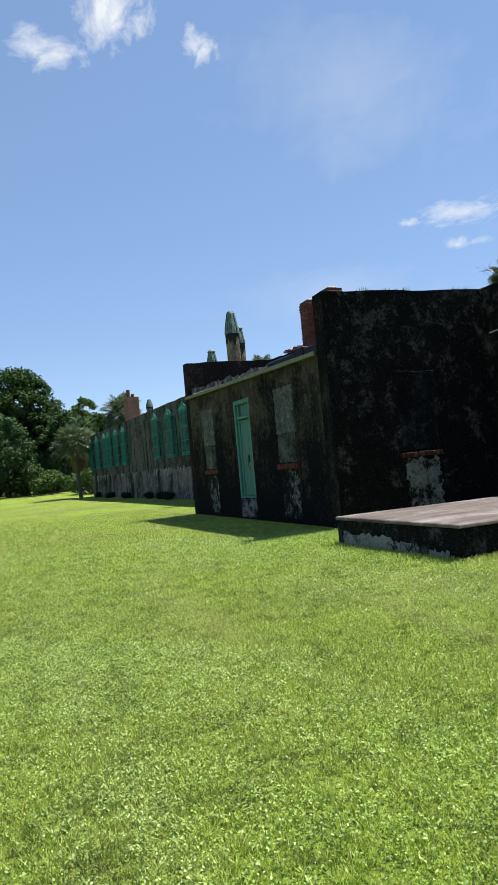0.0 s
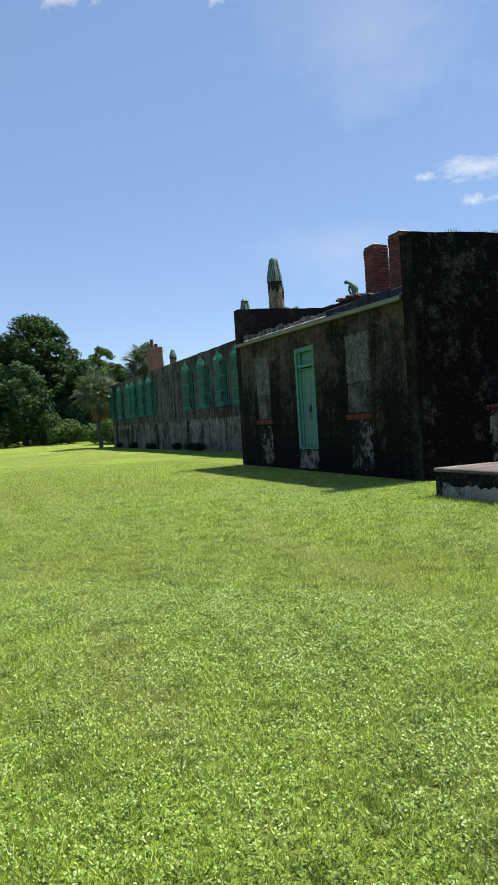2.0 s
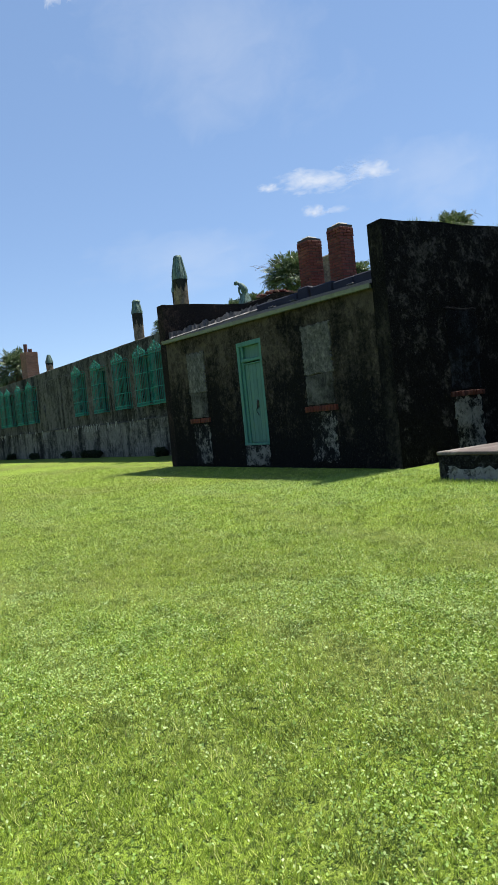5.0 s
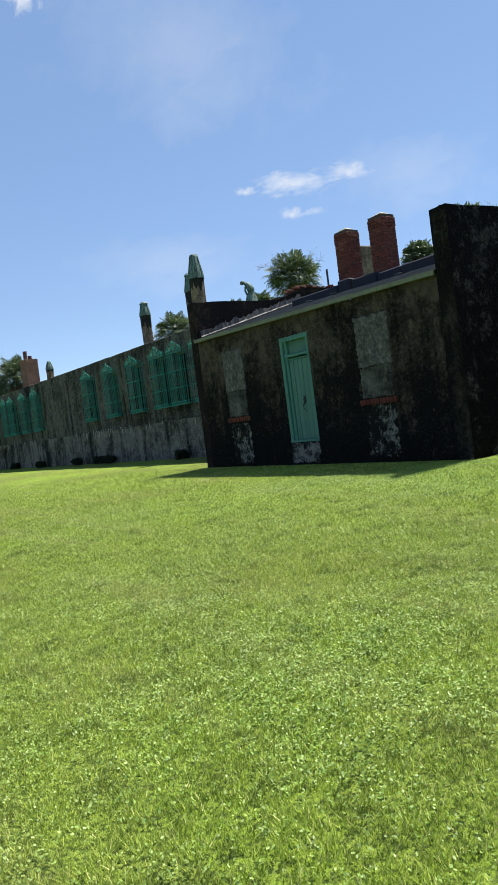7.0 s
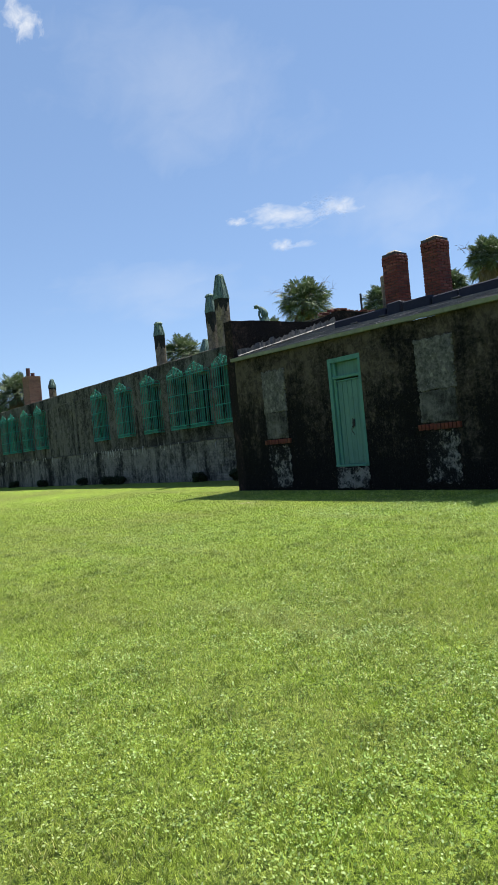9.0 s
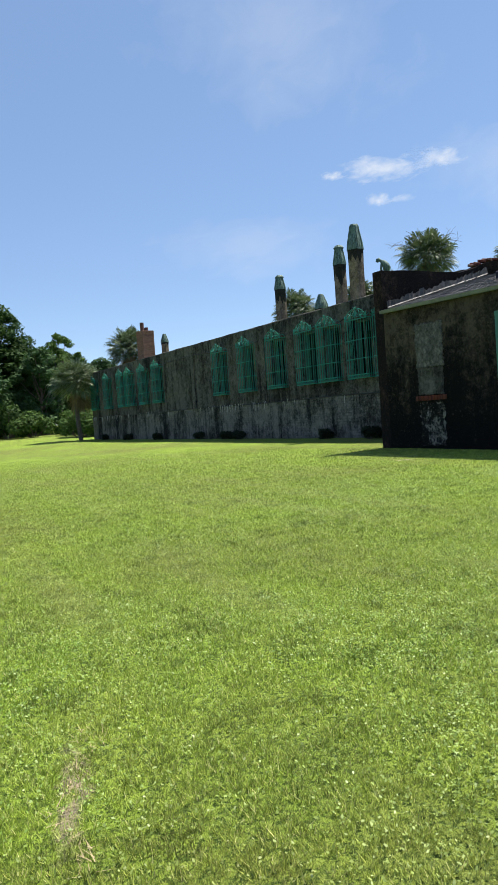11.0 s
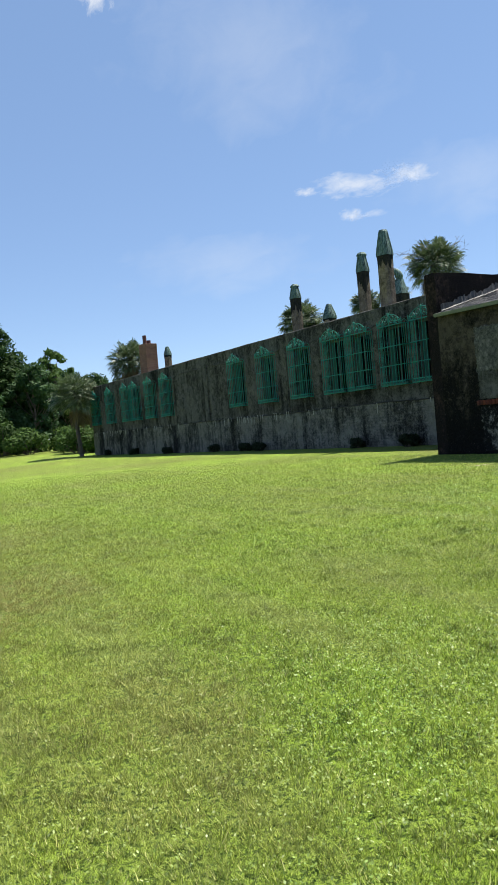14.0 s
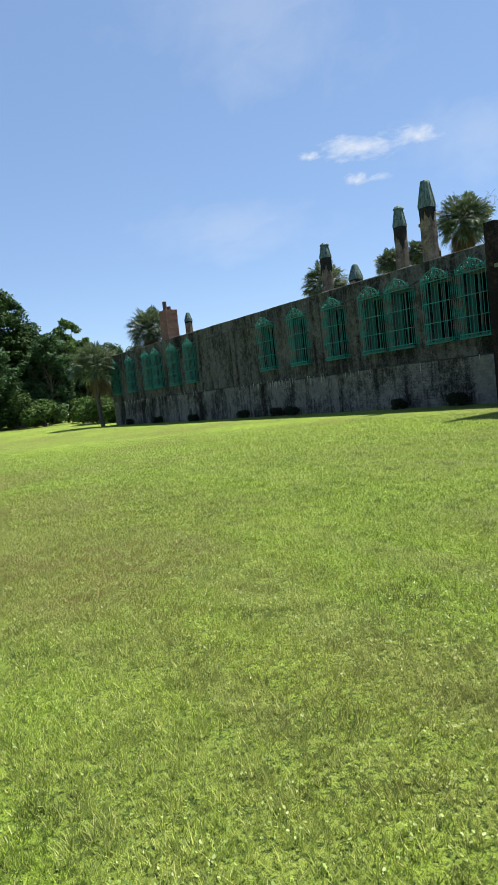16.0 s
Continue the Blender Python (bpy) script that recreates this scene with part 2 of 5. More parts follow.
M_BRICK = brick_material("chimney_brick", ((0.120, 0.030, 0.024), (0.165, 0.045, 0.033), (0.085, 0.024, 0.020), (0.20, 0.068, 0.050)), (0.035, 0.015, 0.013))
M_SILL = brick_material("sill_brick", ((0.11, 0.026, 0.017), (0.145, 0.038, 0.022), (0.08, 0.022, 0.015), (0.17, 0.06, 0.036)), (0.025, 0.014, 0.011))
M_PINK = brick_material("weathered_brick", ((0.25, 0.13, 0.088), (0.31, 0.17, 0.12), (0.21, 0.105, 0.075), (0.35, 0.22, 0.16)), (0.08, 0.055, 0.045))


def copper_material():
    n = Net("verdigris")
    runs = n.noise(n.coords("Generated", (7, 7, 0.8)), 2.2, 7, 0.7, 0.3)
    g = n.noise(n.coords("Generated", (5, 5, 5)), 3, 7, 0.7)
    col = n.ramp(runs, [(0.36, (0.012, 0.02, 0.018)), (0.47, (0.05, 0.095, 0.080)), (0.62, (0.17, 0.25, 0.215))])
    col = n.mix(n.ramp(g, [(0.5, 0.0), (0.75, 0.7)]), col, (0.05, 0.05, 0.04))
    return n.done(col, 0.65, n.bump(runs, 0.5, 0.02), 0.15, 0.4)


M_COPPER = copper_material()
M_SHINGLE = shingle_material()
M_SLABTOP = slab_top_material()


def leaf_material(name, a, b, c, thin=0.35, rough=0.7, spec=0.15):
    n = Net(name)
    r = n.island()
    o = n.noise(n.coords(), 0.35, 3, 0.5)
    col = n.ramp(r, [(0.0, a), (0.55, b), (1.0, c)])
    col = n.mix(n.ramp(o, [(0.35, 0.0), (0.7, 0.55)]), col, b)
    return n.done(col, rough, None, 0.0, spec, thin, col)


M_OAK = leaf_material("oak_leaf", (0.018, 0.042, 0.010), (0.030, 0.064, 0.014), (0.058, 0.10, 0.022), 0.3)
M_BUSH = leaf_material("shrub_leaf", (0.035, 0.075, 0.018), (0.065, 0.12, 0.028), (0.12, 0.19, 0.045), 0.35)
M_PINE = leaf_material("pine_needle", (0.025, 0.055, 0.02), (0.04, 0.085, 0.028), (0.07, 0.12, 0.045), 0.25)
M_PALM = leaf_material("palm_frond", (0.040, 0.068, 0.026), (0.075, 0.112, 0.046), (0.22, 0.26, 0.14), 0.2, 0.42, 0.45)
M_DEADPALM = leaf_material("dead_frond", (0.12, 0.09, 0.05), (0.18, 0.14, 0.08), (0.24, 0.19, 0.11), 0.25)
M_MOSSY = leaf_material("shade_weed_leaf", (0.012, 0.018, 0.010), (0.018, 0.028, 0.013), (0.03, 0.045, 0.02), 0.2)
M_BARK = plain_rough("bark", (0.16, 0.13, 0.105), (0.07, 0.058, 0.048), 7, 0.9, 0.9, 0.0, 0.04)
M_WEED = leaf_material("wall_weed", (0.10, 0.15, 0.04), (0.14, 0.20, 0.05), (0.22, 0.24, 0.10), 0.35)


def ground_material():
    n = Net("lawn_ground")
    c = n.coords()
    big = n.noise(c, 0.16, 6, 0.6, 0.4)
    mid = n.noise(c, 0.9, 6, 0.65)
    fine = n.noise(c, 34, 5, 0.75)
    grit = n.noise(c, 70, 3, 0.7)
    mow = n.noise(n.coords(scale=(0.9, 0.12, 1), turn=(0, 0, 0.75)), 1.6, 3, 0.5)
    col = n.ramp(mid, [(0.32, (0.188, 0.290, 0.029)), (0.5, (0.240, 0.348, 0.037)), (0.7, (0.292, 0.380, 0.052))])
    col = n.mix(n.ramp(big, [(0.42, 0.0), (0.62, 0.8)]), col, (0.165, 0.172, 0.042))
    col = n.mix(n.ramp(mow, [(0.5, 0.0), (0.68, 0.55)]), col, (0.20, 0.20, 0.065))
    # dark fine specks paint the shaded gaps between the blades
    col = n.mix(n.ramp(fine, [(0.43, 0.92), (0.54, 0.0)]), col, (0.036, 0.066, 0.009))
    col = n.mix(n.ramp(grit, [(0.52, 0.0), (0.72, 0.75)]), col, (0.31, 0.36, 0.09))
    x, y, z = n.sep(c)
    # the worn sandy line in the turf, and a scuffed patch by the wing
    wob = n.math("MULTIPLY", n.math("SUBTRACT", n.noise(c, 3.5, 5, 0.7), 0.5), 0.45)
    along = n.math("ADD", n.math("MULTIPLY", n.math("ADD", x, 5.03), 0.95), n.math("MULTIPLY", n.math("SUBTRACT", y, 8.88), -0.29))
    across = n.math("ABSOLUTE", n.math("ADD", along, wob))
    reach = n.math("ABSOLUTE", n.math("SUBTRACT", y, 8.85))
    worn = n.math("MULTIPLY", n.ramp(across, [(0.0, 0.9), (0.075, 0.0)]), n.ramp(reach, [(0.15, 1.0), (0.5, 0.0)]))
    col = n.mix(worn, col, n.mix(n.ramp(grit, [(0.35, 0.0), (0.65, 1.0)]), (0.23, 0.17, 0.12), (0.40, 0.31, 0.23)))
    ox, oy = n.math("SUBTRACT", x, 4.85), n.math("SUBTRACT", y, 17.8)
    sx = n.math("MULTIPLY", n.math("SUBTRACT", n.math("MULTIPLY", ox, 0.92), n.math("MULTIPLY", oy, 0.39)), 2.2)
    sy = n.math("MULTIPLY", n.math("ADD", n.math("MULTIPLY", ox, 0.39), n.math("MULTIPLY", oy, 0.92)), 8.0)
    scuff = n.math("SQRT", n.math("ADD", n.math("MULTIPLY", sx, sx), n.math("MULTIPLY", sy, sy)))
    col = n.mix(n.ramp(n.math("ADD", scuff, wob), [(0.3, 0.8), (0.75, 0.0)]), col, (0.42, 0.37, 0.26))
    nor = n.bump(n.math("ADD", fine, n.math("MULTIPLY", grit, 0.5)), 0.9, 0.05)
    return n.done(col, 0.9, nor, spec=0.15)


def blade_material(name, a, b, c, d, thin=0.4, rough=0.62, spec=0.2):
    n = Net(name)
    r = n.island()
    pos = n.coords()
    mid = n.noise(pos, 0.9, 6, 0.65)
    big = n.noise(pos, 0.16, 6, 0.6, 0.4)
    col = n.ramp(r, [(0.0, a), (0.40, b), (0.80, c), (1.0, d)])
    col = n.mix(n.ramp(mid, [(0.35, 0.0), (0.7, 0.5)]), col, c)
    dry = n.ramp(big, [(0.40, 0.0), (0.58, 0.85)])
    mow = n.noise(n.coords(scale=(0.9, 0.12, 1), turn=(0, 0, 0.75)), 1.6, 3, 0.5)
    col = n.mix(n.ramp(mow, [(0.5, 0.0), (0.66, 0.3)]), col, tuple(0.5 * (p + q) for p, q in zip(c, d)))
    spot = n.noise(pos, 3.4, 4, 0.6)
    col = n.mix(n.ramp(spot, [(0.36, 0.6), (0.5, 0.0)]), col, tuple(q * 0.75 for q in a))
    browner = n.ramp(n.math("MULTIPLY", n.sep(pos)[0], -0.125), [(0.35, 0.08), (0.75, 1.0)])
    col = n.mix(n.math("MULTIPLY", dry, browner), col, (0.30, 0.255, 0.09))
    return n.done(col, rough, None, 0.0, spec, thin, col)


M_GROUND = ground_material()
# darkest blade tone also stands for shaded gaps between the lit tops
M_BLADE = blade_material("grass_blade", (0.055, 0.100, 0.010), (0.225, 0.345, 0.030), (0.43, 0.53, 0.080), (0.74, 0.70, 0.34), 0.24, 0.45, 0.35)
# palest leaf tones carry part of the sun glints as colour
M_CLOVER = blade_material("clover_leaf", (0.09, 0.18, 0.022), (0.19, 0.32, 0.045), (0.30, 0.42, 0.09), (0.50, 0.58, 0.28), 0.25, 0.5, 0.35)
M_STRAW = blade_material("dry_straw", (0.33, 0.25, 0.14), (0.42, 0.33, 0.19), (0.5, 0.41, 0.26), (0.3, 0.22, 0.12), 0.2)


def cloud_material(name, scale, low, high, strength, seed, squash=1.0):
    """A wisp: emits white in place of scattered sunlight, thinned by noise and towards its rim."""
    n = Net(name)
    g = n.coords("Generated", loc=(0, 0, 0))
    a = n.noise(n.coords("Generated", (scale, scale * squash, 1), (0, 0, 0.25), (seed, seed, 0)), 1.0, 9, 0.62, 0.35)
    x, y, z = n.sep(g)
    dx = n.math("MULTIPLY", n.math("SUBTRACT", x, 0.5), 2.0)
    dy = n.math("MULTIPLY", n.math("SUBTRACT", y, 0.5), 2.0)
    rr = n.math("SQRT", n.math("ADD", n.math("MULTIPLY", dx, dx), n.math("MULTIPLY", dy, dy)))
    body = n.math("SUBTRACT", a, n.math("MULTIPLY", n.math("POWER", rr, 1.5), 0.42))
    alpha = n.ramp(body, [(low, 0.0), (high, strength)])
    em = n.t.nodes.new("ShaderNodeEmission")
    em.inputs[0].default_value = (0.93, 0.96, 1.0, 1)
    em.inputs[1].default_value = 0.52
    tr = n.t.nodes.new("ShaderNodeBsdfTransparent")
    ms = n.t.nodes.new("ShaderNodeMixShader")
    n.t.links.new(alpha, ms.inputs[0])
    n.t.links.new(tr.outputs[0], ms.inputs[1])
    n.t.links.new(em.outputs[0], ms.inputs[2])
    n.t.links.new(ms.outputs[0], n.out.inputs[0])
    return n.mat


# ---- mesh helpers ----
def mesh_from(name, verts, faces, material, smooth=False):
    me = bpy.data.meshes.new(name)
    me.from_pydata([tuple(v) for v in verts], [], faces)
    me.materials.append(material)
    if smooth:
        me.polygons.foreach_set("use_smooth", [True] * len(me.polygons))
    me.update()
    return me


def mesh_of(name, bm, material, smooth=False):
    me = bpy.data.meshes.new(name)
    bmesh.ops.recalc_face_normals(bm, faces=bm.faces)
    bm.to_mesh(me)
    bm.free()
    me.materials.append(material)
    if smooth:
        me.polygons.foreach_set("use_smooth", [True] * len(me.polygons))
    return me


def part(name, bm, material, parent=None, label="", smooth=False):
    ob = new(name, mesh_of(name, bm, material, smooth))
    ob.parent = parent
    return tagged(ob, label) if label else ob


def part_mesh(name, me, parent=None, label="", m=None):
    ob = new(name, me)
    ob.parent = parent
    if m is not None:
        ob.matrix_basis = m
    return tagged(ob, label) if label else ob


def box(bm, lo, hi, bevel=0.0, jitter=0.0, rnd=random):
    """A bevelled, slightly uneven block from corner lo to corner hi, into bm."""
    vs = []
    for x in (lo[0], hi[0]):
        for y in (lo[1], hi[1]):
            for z in (lo[2], hi[2]):
                vs.append(bm.verts.new((x + rnd.uniform(-jitter, jitter), y + rnd.uniform(-jitter, jitter), z + rnd.uniform(-jitter, jitter))))
    fs = [bm.faces.new([vs[i] for i in q]) for q in ((0, 1, 3, 2), (4, 6, 7, 5), (0, 4, 5, 1), (2, 3, 7, 6), (0, 2, 6, 4), (1, 5, 7, 3))]
    if bevel:
        es = list({e for f in fs for e in f.edges})
        bmesh.ops.bevel(bm, geom=es, offset=bevel, segments=1, affect="EDGES")
    return bm


def block(lo, hi, bevel=0.0, jitter=0.0):
    return box(bmesh.new(), lo, hi, bevel, jitter)


def tube_data(points, radius, sides=5, taper=None):
    """Verts and faces of a tube along points."""
    pts = [Vector(p) for p in points]
    verts, faces = [], []
    side = None
    for i, p in enumerate(pts):
        t = (pts[min(i + 1, len(pts) - 1)] - pts[max(i - 1, 0)]).normalized()
        if side is None:
            side = t.orthogonal().normalized()
        side = (side - t * side.dot(t)).normalized()
        other = t.cross(side)
        r = radius * (taper(i / (len(pts) - 1)) if taper else 1.0)
        for k in range(sides):
            a = 2 * math.pi * k / sides
            verts.append(p + (side * math.cos(a) + other * math.sin(a)) * r)
    for i in range(len(pts) - 1):
        for k in range(sides):
            a, b = i * sides + k, i * sides + (k + 1) % sides
            faces.append((a, b, b + sides, a + sides))
    faces.append(tuple(range(sides - 1, -1, -1)))
    faces.append(tuple(range(len(verts) - sides, len(verts))))
    return verts, faces


def join_data(chunks):
    verts, faces = [], []
    for v, f in chunks:
        base = len(verts)
        verts += list(v)
        faces += [tuple(i + base for i in q) for q in f]
    return verts, faces


def wobble(u, v, amount, seed=0.0):
    return amount * noise.noise(Vector((u * 0.9, v * 0.9, seed)))


def wall(name, axis, front, depth, u0, u1, top, base=-0.3, holes=(), material=None, step=0.6, rough=0.012, seed=0.0, label="", cuts=()):
    """A wall whose face lies at front on its axis and whose body reaches depth behind it; holes (u0, u1, z0, z1) go through. top: height as a function of u."""
    us = sorted({round(u, 4) for u in [u0, u1, *[h for q in holes for h in q[:2]], *cuts]})
    full = []
    for a, b in zip(us, us[1:]):
        k = max(1, round((b - a) / step))
        full += [a + (b - a) * i / k for i in range(k)]
    us = full + [us[-1]]
    zs = sorted({round(z, 4) for z in [base, 0.6, 1.4, 2.2, 3.0, 3.6, 4.2, *[h for q in holes for h in q[2:]]]})
    lowest_top = min(top(u) for u in us)
    zs = [z for z in zs if z < lowest_top - 0.1] + [None]
    bm = bmesh.new()
    grid = {}

    def vert(i, j, back):
        key = (i, j, back)
        if key not in grid:
            u, z = us[i], zs[j]
            if z is None:
                z = top(u) + wobble(u, 3, rough * 1.5, seed) + random.uniform(-rough, rough) * 0.5
            d = front + depth if back else front + wobble(u, z, rough, seed + 9) * (1 if depth > 0 else -1)
            grid[key] = bm.verts.new((d, u, z) if axis == "x" else (u, d, z))
        return grid[key]

    def solid(i, j):
        if not (0 <= i < len(us) - 1 and 0 <= j < len(zs) - 1):
            return False
        uc = (us[i] + us[i + 1]) / 2
        za = zs[j]
        zb = zs[j + 1] if zs[j + 1] is not None else za + 0.2
        zc = (za + zb) / 2
        return not any(a < uc < b and c < zc < d for a, b, c, d in holes)

    for i in range(len(us) - 1):
        for j in range(len(zs) - 1):
            if not solid(i, j):
                continue
            for back in (False, True):
                bm.faces.new([vert(i, j, back), vert(i + 1, j, back), vert(i + 1, j + 1, back), vert(i, j + 1, back)])
            for di, dj, p, q in ((-1, 0, (i, j), (i, j + 1)), (1, 0, (i + 1, j), (i + 1, j + 1)), (0, -1, (i, j), (i + 1, j)), (0, 1, (i, j + 1), (i + 1, j + 1))):
                if not solid(i + di, j + dj):
                    bm.faces.new([vert(*p, False), vert(*q, False), vert(*q, True), vert(*p, True)])
    ob = part(name, bm, material)
    return tagged(ob, label, "wall", kind="structure")


def ragged(axis, front, u0, u1, z0, z1, thick, jag, material, parent, name, label="", seed=0, steps=9):
    """A skin of cement with a ragged rim, standing proud of a wall's face."""
    rnd = random.Random(seed)
    rim = []
    for k in range(steps):
        rim.append((u0 + (u1 - u0) * k / steps, z0 + rnd.uniform(-jag, jag)))
    for k in range(steps * 2):
        rim.append((u1 + rnd.uniform(-jag, jag), z0 + (z1 - z0) * k / (steps * 2)))
    for k in range(steps):
        rim.append((u1 + (u0 - u1) * k / steps, z1 + rnd.uniform(-jag, jag)))
    for k in range(steps * 2):
        rim.append((u0 + rnd.uniform(-jag, jag), z1 + (z0 - z1) * k / (steps * 2)))
    cu, cz = (u0 + u1) / 2, (z0 + z1) / 2
    verts, faces = [], []
    n = len(rim)
    for d, s in ((0.02, 1.0), (-thick * 0.6, 1.0), (-thick, 0.94)):
        for u, z in rim:
            uu, zz = cu + (u - cu) * s, cz + (z - cz) * (1 - (1 - s) * 0.5)
            dd = front + d + (rnd.uniform(-0.003, 0.003) if s < 1 else 0)
            verts.append((dd, uu, zz) if axis == "x" else (uu, dd, zz))
    for ring in range(2):
        for k in range(n):
            a, b = ring * n + k, ring * n + (k + 1) % n
            faces.append((a, b, b + n, a + n))
    faces.append(tuple(range(2 * n, 3 * n)))
    ob = part_mesh(name, mesh_from(name, verts, faces, material), parent, label)
    return ob


# ---- ground ----
def smooth(a, b, v):
    t = min(max((v - a) / (b - a), 0.0), 1.0)
    return t * t * (3 - 2 * t)


def ground_z(x, y):
    z = 0.03 + 0.018 * min(max(x, -9.0), 8.0)
    z -= 0.05 * smooth(26, 60, y)
    z += 0.50 * smooth(55, 84, y) * (1 - smooth(10, 20, x))
    return z + 0.025 * noise.noise(Vector((x * 0.12, y * 0.12, 3)))


def axis_steps(lo, hi):
    out = [-1500, -700, -350, -180, -100, -70]
    out += [lo + i * 1.0 for i in range(int(hi - lo) + 1)]
    return sorted(set(out + [110, 130, 180, 350, 700, 1500]))


def build_ground():
    xs, ys = axis_steps(-45, 45), axis_steps(-30, 100)
    verts = [(x, y, ground_z(x, y)) for y in ys for x in xs]
    w = len(xs)
    faces = [(j * w + i, j * w + i + 1, (j + 1) * w + i + 1, (j + 1) * w + i) for j in range(len(ys) - 1) for i in range(w - 1)]
    ob = new("ground", mesh_from("ground", verts, faces, M_GROUND, True))
    tagged(ob, "wide mown green lawn with yellowish mowing streaks", "lawn", kind="structure")


build_ground()

# ---- walls of the place ----
WING_X, SOUTH_Y, NORTH_Y, MAIN_X, COURT_X = 7.1, 11.60, 20.78, 10.65, 11.15
LEVEL = lambda u: 0.0161 * (u - 12.0)

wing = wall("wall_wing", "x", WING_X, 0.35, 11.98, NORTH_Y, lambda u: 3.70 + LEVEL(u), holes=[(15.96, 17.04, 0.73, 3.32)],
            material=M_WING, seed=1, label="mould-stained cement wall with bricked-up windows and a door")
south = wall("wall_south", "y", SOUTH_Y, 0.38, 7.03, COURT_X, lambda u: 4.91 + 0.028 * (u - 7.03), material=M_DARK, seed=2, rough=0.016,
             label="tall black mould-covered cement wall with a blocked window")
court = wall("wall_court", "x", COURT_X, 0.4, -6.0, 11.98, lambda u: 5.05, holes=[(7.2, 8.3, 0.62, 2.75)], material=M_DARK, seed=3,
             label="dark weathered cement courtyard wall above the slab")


def gable_top(u):
    if u < 10.1:
        return 5.04 + 0.012 * (u - 7.1)
    return 5.08 + 0.40 * smooth(10.0, 11.6, u)


north = wall("wall_gable", "y", NORTH_Y, 0.36, 7.1, 13.2, gable_top, material=M_GABLE, seed=4, step=0.35, rough=0.02,
             label="dark brown cement gable parapet with a stepped top", cuts=(10.1,))

WINDOWS = [24.50, 26.08, 27.95, 29.50, 31.86, 34.50, 37.20, 45.50, 47.85, 50.35, 51.95, 55.0, 58.1]
WIN_W, WIN_LO, WIN_HI, WIN_SHIFT = 1.06, 2.46, 4.52, 0.06
main = wall("wall_main", "x", MAIN_X, 0.45, NORTH_Y + 0.37, 59.5, lambda u: 5.27, base=1.80, holes=[(c + WIN_SHIFT - WIN_W / 2, c + WIN_SHIFT + WIN_W / 2, WIN_LO, WIN_HI) for c in WINDOWS],
            material=M_MAIN, seed=5, rough=0.02, label="long grey streaked cement wall with barred windows")
plinth = wall("wall_plinth", "x", MAIN_X - 0.025, 0.47, NORTH_Y + 0.37, 59.51, lambda u: 1.80 + 0.02 * math.sin(u * 0.5), material=M_PLINTH, seed=6, rough=0.018,
              label="lighter coursed cement plinth with black water streaks")
end = wall("wall_end", "y", 59.5, -0.4, MAIN_X + 0.45, 20.0, lambda u: 5.27, material=M_MAIN, seed=7, label="grey cement end wall of the long range")

# the flat roofs and rear walls that close the range and the wing, unseen and blacked out
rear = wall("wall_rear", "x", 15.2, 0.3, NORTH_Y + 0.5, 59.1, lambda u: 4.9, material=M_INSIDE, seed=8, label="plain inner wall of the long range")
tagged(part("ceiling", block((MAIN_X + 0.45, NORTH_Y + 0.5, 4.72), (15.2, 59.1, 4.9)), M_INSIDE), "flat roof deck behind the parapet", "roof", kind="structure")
tagged(part("floor", block((MAIN_X + 0.45, NORTH_Y + 0.5, 1.30), (15.2, 59.1, 1.45)), M_INSIDE), "blacked-out floor inside the long range", "floor", kind="structure")
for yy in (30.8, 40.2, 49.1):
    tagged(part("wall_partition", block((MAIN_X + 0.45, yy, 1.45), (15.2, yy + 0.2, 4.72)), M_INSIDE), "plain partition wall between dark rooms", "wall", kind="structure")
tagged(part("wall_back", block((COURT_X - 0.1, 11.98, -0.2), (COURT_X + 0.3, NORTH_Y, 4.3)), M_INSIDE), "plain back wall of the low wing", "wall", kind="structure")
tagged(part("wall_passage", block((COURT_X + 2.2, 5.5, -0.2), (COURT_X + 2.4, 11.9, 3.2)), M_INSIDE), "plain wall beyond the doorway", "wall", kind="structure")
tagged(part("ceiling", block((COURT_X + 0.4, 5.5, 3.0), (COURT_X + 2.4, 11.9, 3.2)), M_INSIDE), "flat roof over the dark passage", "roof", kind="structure")


